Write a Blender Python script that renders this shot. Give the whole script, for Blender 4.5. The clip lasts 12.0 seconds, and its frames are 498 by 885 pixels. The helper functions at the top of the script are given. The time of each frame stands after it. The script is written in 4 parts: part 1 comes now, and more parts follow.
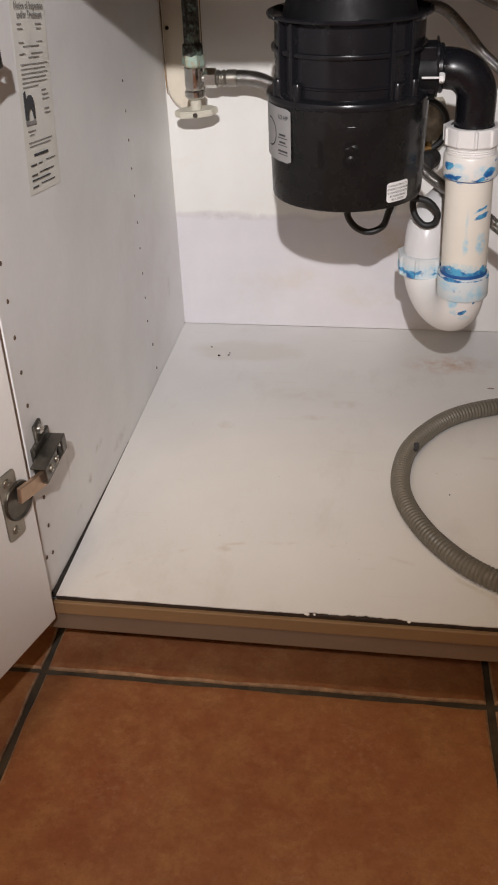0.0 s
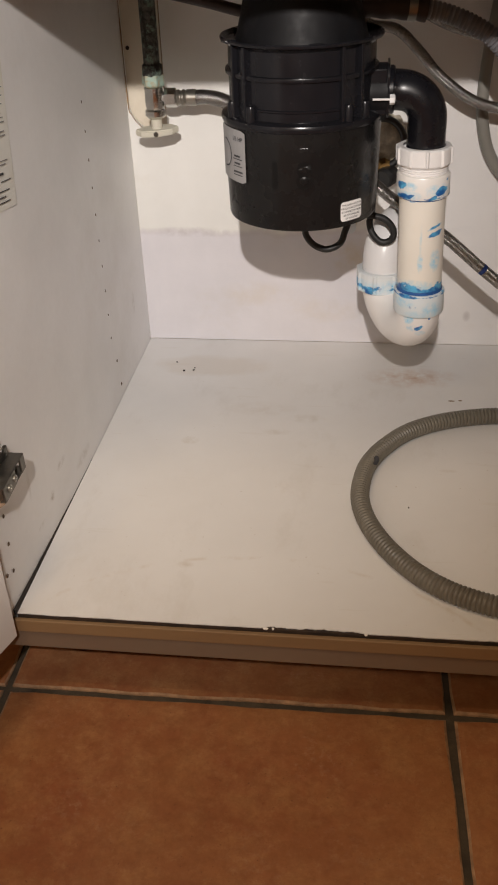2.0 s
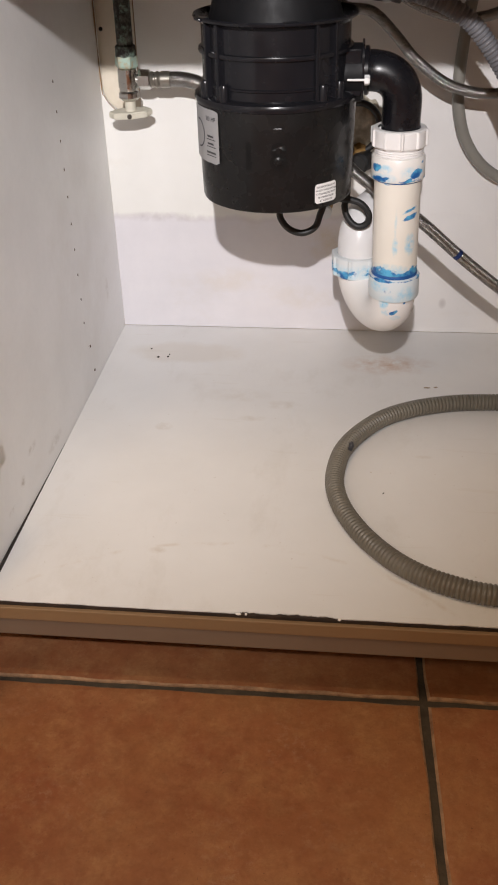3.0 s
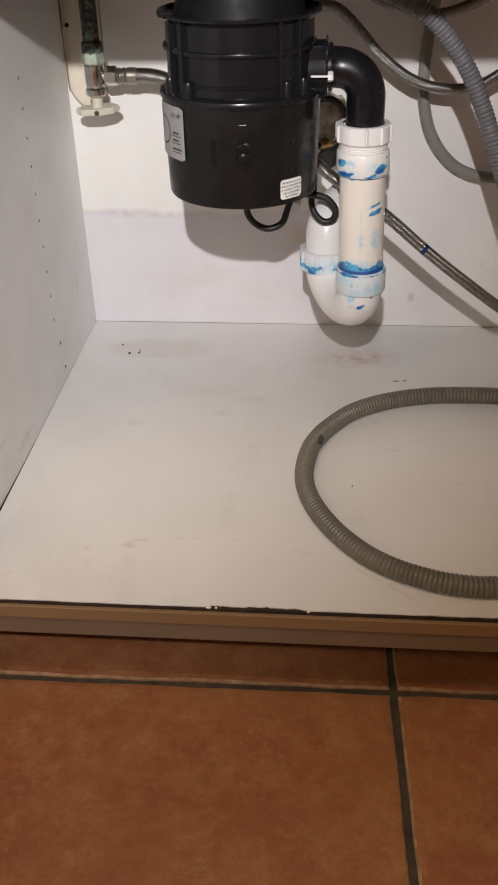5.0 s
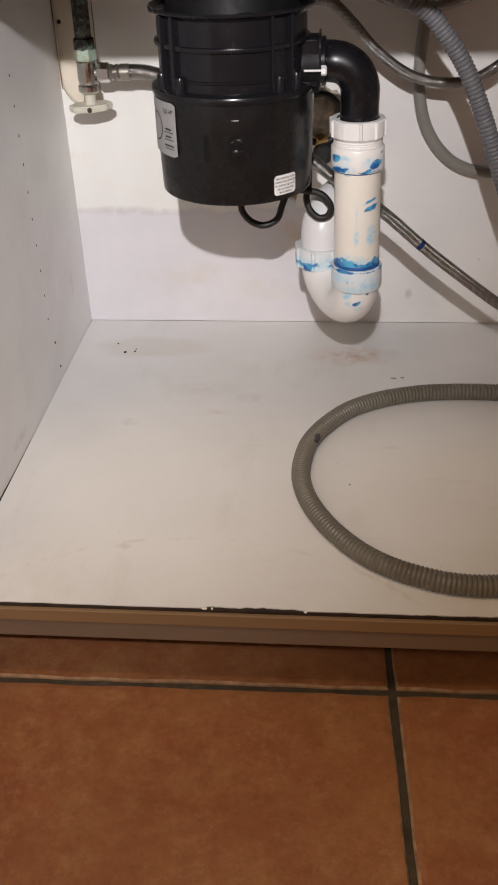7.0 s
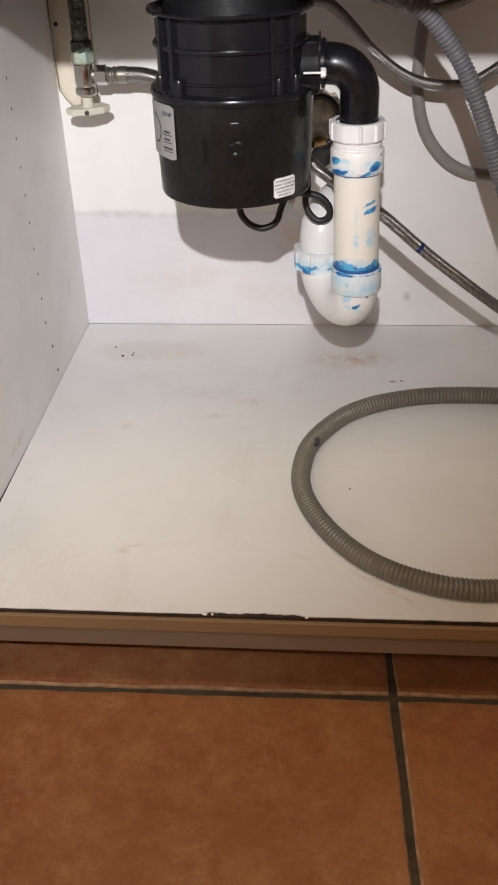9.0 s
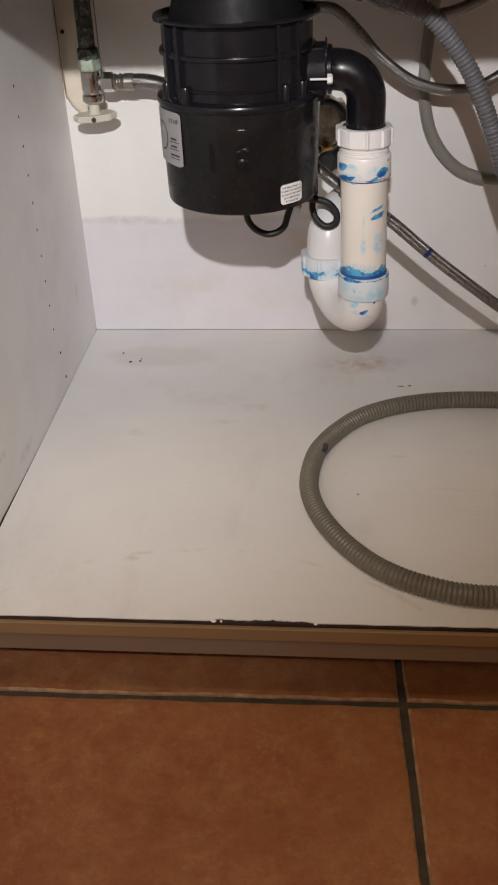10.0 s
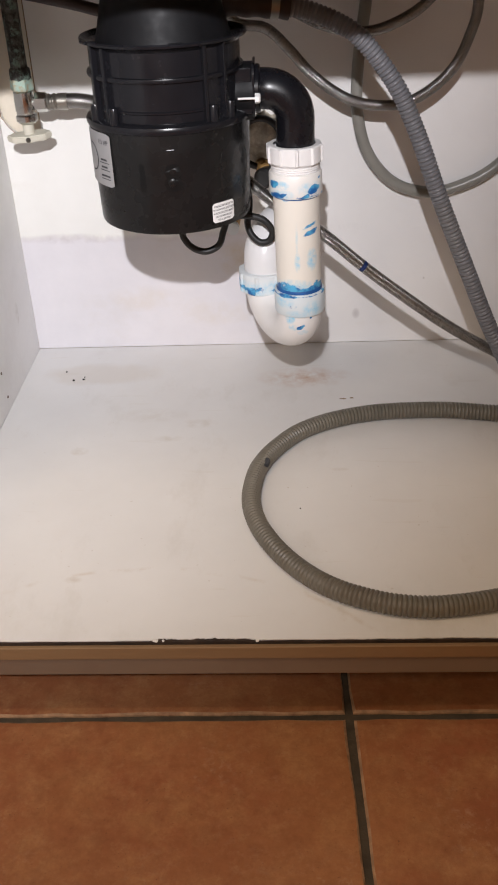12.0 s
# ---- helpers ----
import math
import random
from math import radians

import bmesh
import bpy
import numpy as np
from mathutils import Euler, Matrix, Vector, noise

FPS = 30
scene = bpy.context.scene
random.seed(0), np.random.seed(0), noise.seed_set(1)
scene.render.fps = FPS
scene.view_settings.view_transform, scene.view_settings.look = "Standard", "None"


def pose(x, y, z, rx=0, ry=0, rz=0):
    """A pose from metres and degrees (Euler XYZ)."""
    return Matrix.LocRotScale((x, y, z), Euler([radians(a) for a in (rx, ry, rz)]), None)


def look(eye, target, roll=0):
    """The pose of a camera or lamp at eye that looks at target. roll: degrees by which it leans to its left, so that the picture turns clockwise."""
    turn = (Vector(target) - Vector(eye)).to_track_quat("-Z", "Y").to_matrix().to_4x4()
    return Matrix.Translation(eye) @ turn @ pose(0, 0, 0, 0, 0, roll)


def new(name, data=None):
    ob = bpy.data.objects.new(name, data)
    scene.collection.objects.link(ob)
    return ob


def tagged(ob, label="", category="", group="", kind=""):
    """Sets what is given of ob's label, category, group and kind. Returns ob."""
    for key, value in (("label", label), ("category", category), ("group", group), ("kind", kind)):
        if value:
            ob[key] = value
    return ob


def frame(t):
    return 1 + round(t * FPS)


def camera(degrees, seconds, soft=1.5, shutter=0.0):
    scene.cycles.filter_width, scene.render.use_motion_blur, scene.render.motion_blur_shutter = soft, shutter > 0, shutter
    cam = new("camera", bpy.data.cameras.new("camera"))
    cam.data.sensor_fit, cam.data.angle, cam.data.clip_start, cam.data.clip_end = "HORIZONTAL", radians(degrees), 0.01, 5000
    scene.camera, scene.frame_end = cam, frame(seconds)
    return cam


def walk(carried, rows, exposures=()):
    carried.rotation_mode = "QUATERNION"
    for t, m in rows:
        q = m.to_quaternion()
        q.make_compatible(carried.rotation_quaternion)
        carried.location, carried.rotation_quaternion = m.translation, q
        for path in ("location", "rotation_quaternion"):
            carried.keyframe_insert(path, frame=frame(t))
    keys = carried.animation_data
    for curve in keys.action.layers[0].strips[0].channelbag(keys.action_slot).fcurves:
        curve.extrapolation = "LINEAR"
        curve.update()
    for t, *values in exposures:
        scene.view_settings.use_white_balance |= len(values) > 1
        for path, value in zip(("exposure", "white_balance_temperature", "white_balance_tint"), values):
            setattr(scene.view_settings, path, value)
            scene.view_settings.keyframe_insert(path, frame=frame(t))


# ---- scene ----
cam = camera(29.83, 12.0, soft=2.0)
# seconds, eye, degrees up, turn to the left, lean to the right
ROWS = [
    (0.0, 0.3021, -1.2388, 0.5923, -32.43, 9.76, 2.52),
    (0.5, 0.2998, -1.2425, 0.5932, -32.29, 10.26, 3.01),
    (1.0, 0.3006, -1.2393, 0.5913, -32.22, 10.23, 3.18),
    (1.5, 0.3156, -1.2364, 0.5956, -32.18, 9.59, 2.80),
    (2.0, 0.3263, -1.2405, 0.6046, -32.00, 8.46, 2.48),
    (2.5, 0.3281, -1.2356, 0.5934, -32.15, 7.60, 2.15),
    (3.0, 0.3312, -1.2374, 0.5907, -32.37, 6.96, 1.63),
    (3.5, 0.3323, -1.2375, 0.5893, -32.50, 6.41, 1.71),
    (5.5, 0.3451, -1.2431, 0.5953, -32.76, 5.32, 1.38),
    (6.0, 0.3464, -1.2367, 0.5940, -32.47, 5.25, 1.37),
    (6.5, 0.3467, -1.2348, 0.5884, -32.61, 5.30, 1.45),
    (7.0, 0.3471, -1.2335, 0.5900, -32.86, 5.57, 1.97),
    (7.5, 0.3485, -1.2320, 0.5883, -32.89, 5.64, 2.38),
    (9.5, 0.3407, -1.2271, 0.5879, -32.62, 5.12, 1.82),
    (10.0, 0.3417, -1.2261, 0.5907, -32.50, 5.77, 2.47),
    (10.5, 0.3474, -1.2275, 0.5881, -32.28, 5.87, 2.67),
    (11.0, 0.3482, -1.2229, 0.5900, -32.50, 5.68, 2.87),
    (11.5, 0.3501, -1.2230, 0.5920, -32.47, 5.18, 2.88),
    (12.0, 0.3655, -1.2228, 0.5974, -32.02, 3.06, 2.60),
]
walk(cam, [(t, pose(x, y, z, 0, 0, turn) @ pose(0, 0, 0, 90 + up) @ pose(0, 0, 0, 0, 0, -lean)) for t, x, y, z, up, turn, lean in ROWS],
     exposures=((0.0, -0.67, 6500, 10), (0.5, -0.59, 6500, 10), (1, -0.42, 6500, 10), (1.5, -0.51, 6500, 10), (2, -0.73, 7000, 10), (2.5, -0.27, 6650, 10), (3, -0.41, 6500, 10), (3.5, -0.43, 6500, 10), (5.5, -0.63, 6550, 10), (6, -0.45, 6250, 10), (6.5, -0.55, 6500, 10), (7, -0.59, 6500, 10), (7.5, -0.40, 6800, 10), (9.5, -0.42, 6250, 7), (10, -0.77, 6500, 10), (10.5, -0.55, 6500, 10), (11, -0.57, 6500, 10), (11.5, -0.55, 6500, 10), (12, -0.32, 6250, 10)))

# ---------------------------------------------------------------- light
TILE_Z = -0.131          # kitchen floor; the cabinet's floor lies at 0
CEIL_Z = TILE_Z + 2.45

world = bpy.data.worlds.new("room_air")
scene.world = world
world.use_nodes = True
world.node_tree.nodes["Background"].inputs[0].default_value = (1.0, 0.82, 0.62, 1)
world.node_tree.nodes["Background"].inputs[1].default_value = 0.01


def lamp(name, kind, m, energy, colour):
    d = bpy.data.lights.new(name, kind)
    d.energy, d.color = energy, colour
    ob = new(name, d)
    ob.matrix_world = m
    return ob


# the work light held above and behind the camera, shining into the cabinet
torch = lamp("work_light", "SPOT", look((0.322, -1.55, 0.96), (-0.15, 0.0, 0.50)), 135, (1.0, 0.962, 0.968))
torch.data.spot_size, torch.data.spot_blend, torch.data.shadow_soft_size = radians(76), 1.0, 0.010
# two unseen warm ceiling lights; the far one is added fill for the tiles
for x, y, watts in ((0.15, -1.50, 18), (-0.55, -2.7, 24)):
    room = lamp("room_light", "AREA", look((x, y, CEIL_Z - 0.12), (x, y, 0)), watts, (1.0, 0.735, 0.475))
    room.data.shape, room.data.size = "DISK", 0.5

# ---------------------------------------------------------------- materials
def tree(name):
    m = bpy.data.materials.new(name)
    m.use_nodes = True
    nt = m.node_tree
    return m, nt, nt.nodes["Principled BSDF"]


def node(nt, kind, **kw):
    n = nt.nodes.new(kind)
    for k, v in kw.items():
        n.inputs[k.replace("_", " ")].default_value = v
    return n


def ramp(nt, src, a, b, ca=(0, 0, 0, 1), cb=(1, 1, 1, 1)):
    r = nt.nodes.new("ShaderNodeValToRGB")
    r.color_ramp.elements[0].position, r.color_ramp.elements[1].position = a, b
    r.color_ramp.elements[0].color, r.color_ramp.elements[1].color = ca, cb
    nt.links.new(src, r.inputs[0])
    return r.outputs[0]


def mixed(nt, fac, a, b):
    m = nt.nodes.new("ShaderNodeMix")
    m.data_type = "RGBA"
    for s, i in ((fac, 0), (a, 6), (b, 7)):
        if hasattr(s, "links"):
            nt.links.new(s, m.inputs[i])
        else:
            m.inputs[i].default_value = s if i == 0 else (*s[:3], 1)
    return m.outputs[2]


def calc(nt, op, a, b=0.0):
    m = nt.nodes.new("ShaderNodeMath")
    m.operation = op
    for i, s in ((0, a), (1, b)):
        if hasattr(s, "links"):
            nt.links.new(s, m.inputs[i])
        else:
            m.inputs[i].default_value = s
    return m.outputs[0]


def noise_of(nt, scale, detail=4.0, rough=0.55, stretch=(1, 1, 1), offset=(0, 0, 0)):
    g = nt.nodes.new("ShaderNodeNewGeometry")
    mp = nt.nodes.new("ShaderNodeMapping")
    mp.inputs["Scale"].default_value, mp.inputs["Location"].default_value = stretch, offset
    nt.links.new(g.outputs["Position"], mp.inputs[0])
    n = node(nt, "ShaderNodeTexNoise", Scale=scale, Detail=detail, Roughness=rough)
    nt.links.new(mp.outputs[0], n.inputs["Vector"])
    return n.outputs[0]


def position(nt):
    g = nt.nodes.new("ShaderNodeNewGeometry")
    s = nt.nodes.new("ShaderNodeSeparateXYZ")
    nt.links.new(g.outputs["Position"], s.inputs[0])
    return s.outputs


def relief(nt, bsdf, height, strength, distance):
    b = nt.nodes.new("ShaderNodeBump")
    b.inputs["Strength"].default_value, b.inputs["Distance"].default_value = strength, distance
    nt.links.new(height, b.inputs["Height"])
    nt.links.new(b.outputs[0], bsdf.inputs["Normal"])


def blots(nt, col, u, v, marks, stain, grain=40.0):
    """Smudges of one colour: marks of (u, v, half width, half height, strength), broken up by noise."""
    rough = ramp(nt, noise_of(nt, grain, 5, 0.65, offset=(2, 6, 3)), 0.36, 0.62)
    total = None
    for cu, cv, ru, rv, k in marks:
        du = calc(nt, "DIVIDE", calc(nt, "SUBTRACT", u, cu), ru)
        dv = calc(nt, "DIVIDE", calc(nt, "SUBTRACT", v, cv), rv)
        d = calc(nt, "SUBTRACT", 1.0, calc(nt, "MINIMUM", calc(nt, "ADD", calc(nt, "MULTIPLY", du, du), calc(nt, "MULTIPLY", dv, dv)), 1.0))
        d = calc(nt, "MULTIPLY", d, k)
        total = d if total is None else calc(nt, "MAXIMUM", total, d)
    return mixed(nt, calc(nt, "MULTIPLY", total, rough), col, stain)


def surface(name, colour, rough=0.5, metal=0.0, vary=0.12, scale=14.0, fine=160.0, bump=0.1, stain=None, amount=0.3, stretch=(1, 1, 1), spec=0.5):
    """A plain surface with broad and fine variation, a fine relief and, if given, stains."""
    m, nt, b = tree(name)
    dark = [c * (1 - vary) for c in colour]
    light = [min(1, c * (1 + vary)) for c in colour]
    col = mixed(nt, ramp(nt, noise_of(nt, scale, stretch=stretch), 0.3, 0.7), dark, light)
    f = noise_of(nt, fine, 3, stretch=stretch)
    col = mixed(nt, calc(nt, "MULTIPLY", ramp(nt, f, 0.35, 0.75), vary), col, [c * 0.55 for c in colour])
    if stain:
        s = calc(nt, "MULTIPLY", ramp(nt, noise_of(nt, scale * 0.7, 6, 0.65, offset=(3, 7, 1)), 0.52, 0.72), amount)
        col = mixed(nt, s, col, stain)
    nt.links.new(col, b.inputs["Base Color"])
    b.inputs["Metallic"].default_value = metal
    b.inputs["Specular IOR Level"].default_value = spec
    nt.links.new(ramp(nt, noise_of(nt, scale * 2.3, 5), 0.3, 0.7, (max(0.02, rough - 0.07),) * 3 + (1,), (min(1, rough + 0.09),) * 3 + (1,)), b.inputs["Roughness"])
    if bump:
        relief(nt, b, f, bump, 0.001)
    return m


def make_back_paint():
    """White paint above a wavy line, an older lilac-white coat below it, with brown water marks."""
    m, nt, b = tree("back_panel_paint")
    x, y, z = position(nt)
    wave = calc(nt, "MULTIPLY", calc(nt, "SUBTRACT", noise_of(nt, 16, 5, 0.6, (1, 1, 0.2)), 0.5), 0.030)
    line = calc(nt, "ADD", z, wave)
    upper = ramp(nt, line, 0.167, 0.1695)
    white = mixed(nt, ramp(nt, noise_of(nt, 9), 0.35, 0.7), (0.80, 0.79, 0.755), (0.86, 0.85, 0.82))
    lilac = mixed(nt, ramp(nt, noise_of(nt, 11, 6, 0.65), 0.35, 0.68), (0.705, 0.685, 0.715), (0.765, 0.74, 0.768))
    edge = calc(nt, "MULTIPLY", ramp(nt, line, 0.160, 0.1675), calc(nt, "SUBTRACT", 1.0, upper))
    lilac = mixed(nt, calc(nt, "MULTIPLY", edge, 0.45), lilac, (0.60, 0.555, 0.54))
    east = ramp(nt, x, 0.30, 0.42)
    plain = mixed(nt, ramp(nt, noise_of(nt, 8, 5), 0.35, 0.7), (0.755, 0.735, 0.725), (0.81, 0.79, 0.775))
    lilac = mixed(nt, east, lilac, plain)
    white = mixed(nt, east, white, plain)
    col = mixed(nt, upper, lilac, white)
    col = blots(nt, col, x, z, ((0.300, 0.130, 0.035, 0.030, 0.8), (0.16, 0.075, 0.06, 0.022, 0.35), (0.27, 0.05, 0.05, 0.02, 0.3)), (0.67, 0.58, 0.47), 26)
    col = blots(nt, col, x, z, ((0.552, 0.096, 0.0016, 0.0022, 1.6), (0.07, 0.165, 0.08, 0.008, 0.25)), (0.35, 0.30, 0.28), 90)
    mark = calc(nt, "MULTIPLY", ramp(nt, noise_of(nt, 7, 7, 0.7, (1, 1, 1.6), (2, 0, 5)), 0.55, 0.75), 0.30)
    col = mixed(nt, mark, col, (0.66, 0.60, 0.51))
    sx = calc(nt, "DIVIDE", calc(nt, "SUBTRACT", x, 0.4597), 0.006)
    sz = calc(nt, "DIVIDE", calc(nt, "SUBTRACT", z, 0.0446), 0.009)
    smudge = calc(nt, "SUBTRACT", 1.0, calc(nt, "MINIMUM", calc(nt, "ADD", calc(nt, "MULTIPLY", sx, sx), calc(nt, "MULTIPLY", sz, sz)), 1.0))
    col = mixed(nt, calc(nt, "MULTIPLY", smudge, 0.5), col, (0.42, 0.38, 0.37))
    nt.links.new(col, b.inputs["Base Color"])
    b.inputs["Roughness"].default_value = 0.5
    relief(nt, b, calc(nt, "ADD", calc(nt, "MULTIPLY", noise_of(nt, 130, 4), 0.25), upper), 0.35, 0.0012)
    return m


def make_laminate():
    """Off-white cabinet floor, scuffed, with brown drip marks near the back and yellowing."""
    m, nt, b = tree("floor_laminate")
    x, y, z = position(nt)
    col = mixed(nt, ramp(nt, noise_of(nt, 5, 5, 0.6), 0.35, 0.7), (0.715, 0.702, 0.685), (0.775, 0.765, 0.75))
    back = ramp(nt, y, -0.20, -0.08)
    spots = ramp(nt, noise_of(nt, 17, 6, 0.68, (1, 1.8, 1), (1, 4, 0)), 0.54, 0.74)
    col = mixed(nt, calc(nt, "MULTIPLY", calc(nt, "MULTIPLY", spots, back), 0.5), col, (0.53, 0.44, 0.32))
    smear = ramp(nt, noise_of(nt, 9, 7, 0.7, (1, 0.5, 1), (7, 2, 0)), 0.56, 0.78)
    col = mixed(nt, calc(nt, "MULTIPLY", smear, 0.42), col, (0.52, 0.48, 0.42))
    lines = ramp(nt, noise_of(nt, 26, 3, 0.5, (0.35, 3.0, 1), (5, 1, 0)), 0.675, 0.70)
    col = mixed(nt, calc(nt, "MULTIPLY", lines, 0.08), col, (0.50, 0.42, 0.30))
    specks = ramp(nt, noise_of(nt, 210, 2, 0.5), 0.735, 0.76)
    col = mixed(nt, calc(nt, "MULTIPLY", specks, 0.35), col, (0.42, 0.35, 0.27))
    # a tan film where water once stood at the back
    fx = calc(nt, "DIVIDE", calc(nt, "SUBTRACT", x, 0.105), 0.11)
    fy = calc(nt, "DIVIDE", calc(nt, "ADD", y, 0.085), 0.045)
    film = calc(nt, "SUBTRACT", 1.0, calc(nt, "MINIMUM", calc(nt, "SQRT", calc(nt, "ADD", calc(nt, "MULTIPLY", fx, fx), calc(nt, "MULTIPLY", fy, fy))), 1.0))
    film = ramp(nt, calc(nt, "ADD", film, calc(nt, "MULTIPLY", noise_of(nt, 20, 5, 0.6, offset=(0, 3, 0)), 0.7)), 0.55, 0.85)
    col = mixed(nt, calc(nt, "MULTIPLY", film, 0.30), col, (0.60, 0.52, 0.42))
    # the faint arc left by something round
    ax = calc(nt, "SUBTRACT", x, 0.225)
    ay = calc(nt, "ADD", y, 0.80)
    ring = calc(nt, "SQRT", calc(nt, "ADD", calc(nt, "MULTIPLY", ax, ax), calc(nt, "MULTIPLY", ay, ay)))
    ring = calc(nt, "ABSOLUTE", calc(nt, "SUBTRACT", calc(nt, "ADD", ring, calc(nt, "MULTIPLY", noise_of(nt, 12, 3), 0.012)), 0.303))
    ring = calc(nt, "MULTIPLY", ramp(nt, ring, 0.0006, 0.0022, (1, 1, 1, 1), (0, 0, 0, 1)), ramp(nt, noise_of(nt, 22, 5, 0.65, offset=(4, 4, 4)), 0.48, 0.60))
    col = mixed(nt, calc(nt, "MULTIPLY", ring, 0.32), col, (0.50, 0.39, 0.27))
    col = blots(nt, col, x, y, ((0.111, -0.283, 0.012, 0.010, 0.5), (0.216, -0.257, 0.020, 0.008, 0.35), (0.251, -0.222, 0.026, 0.012, 0.4), (0.19, -0.20, 0.05, 0.02, 0.25), (0.148, -0.519, 0.010, 0.006, 0.5), (0.361, -0.365, 0.0013, 0.0016, 1.5), (0.42, -0.33, 0.012, 0.004, 0.4), (0.41, -0.57, 0.006, 0.012, 0.4)), (0.52, 0.45, 0.36), 55)
    # a rusty drip mark under the trap
    dx = calc(nt, "DIVIDE", calc(nt, "SUBTRACT", x, 0.385), 0.07)
    dy = calc(nt, "DIVIDE", calc(nt, "ADD", y, 0.105), 0.032)
    far = calc(nt, "SQRT", calc(nt, "ADD", calc(nt, "MULTIPLY", dx, dx), calc(nt, "MULTIPLY", dy, dy)))
    rust = calc(nt, "MULTIPLY", calc(nt, "SUBTRACT", 1.0, calc(nt, "MINIMUM", far, 1.0)), ramp(nt, noise_of(nt, 48, 5, 0.65), 0.38, 0.66))
    col = mixed(nt, calc(nt, "MULTIPLY", rust, 0.95), col, (0.50, 0.31, 0.20))
    nt.links.new(col, b.inputs["Base Color"])
    nt.links.new(ramp(nt, noise_of(nt, 12, 5), 0.3, 0.7, (0.30,) * 3 + (1,), (0.46,) * 3 + (1,)), b.inputs["Roughness"])
    relief(nt, b, noise_of(nt, 240, 3), 0.08, 0.0006)
    return m


def make_terracotta():
    m, nt, b = tree("terracotta")
    info = nt.nodes.new("ShaderNodeObjectInfo")
    col = mixed(nt, ramp(nt, noise_of(nt, 4.5, 7, 0.60), 0.34, 0.66), (0.315, 0.117, 0.050), (0.45, 0.213, 0.086))
    red = calc(nt, "MULTIPLY", ramp(nt, noise_of(nt, 3.2, 5, 0.6, offset=(2.2, 5, 0)), 0.45, 0.65), 0.55)
    col = mixed(nt, red, col, (0.35, 0.092, 0.049))
    col = mixed(nt, calc(nt, "MULTIPLY", info.outputs["Random"], 0.30), col, (0.30, 0.085, 0.045))
    col = mixed(nt, calc(nt, "MULTIPLY", ramp(nt, noise_of(nt, 24, 8, 0.74), 0.46, 0.64), 0.60), col, (0.49, 0.255, 0.115))
    col = mixed(nt, calc(nt, "MULTIPLY", ramp(nt, noise_of(nt, 15, 8, 0.75, offset=(9, 1, 0)), 0.55, 0.72), 0.40), col, (0.20, 0.060, 0.028))
    pale = calc(nt, "MULTIPLY", ramp(nt, noise_of(nt, 9, 3, 0.5, offset=(1, 8, 0)), 0.52, 0.66), ramp(nt, noise_of(nt, 120, 6, 0.7), 0.52, 0.66))
    col = mixed(nt, calc(nt, "MULTIPLY", pale, 0.45), col, (0.56, 0.36, 0.24))
    col = mixed(nt, calc(nt, "MULTIPLY", ramp(nt, noise_of(nt, 75, 8, 0.78, offset=(3, 3, 0)), 0.42, 0.62), 0.42), col, (0.23, 0.085, 0.036))
    col = mixed(nt, calc(nt, "MULTIPLY", ramp(nt, noise_of(nt, 46, 9, 0.8, (1, 1, 1), (6, 2, 0)), 0.53, 0.66), 0.36), col, (0.52, 0.30, 0.15))
    col = mixed(nt, calc(nt, "MULTIPLY", ramp(nt, noise_of(nt, 330, 2), 0.70, 0.75), 0.5), col, (0.10, 0.03, 0.02))
    nt.links.new(col, b.inputs["Base Color"])
    nt.links.new(ramp(nt, noise_of(nt, 20, 6), 0.3, 0.7, (0.40,) * 3 + (1,), (0.62,) * 3 + (1,)), b.inputs["Roughness"])
    relief(nt, b, calc(nt, "ADD", calc(nt, "MULTIPLY", noise_of(nt, 10, 3), 2.5), noise_of(nt, 190, 4)), 0.22, 0.0012)
    return m


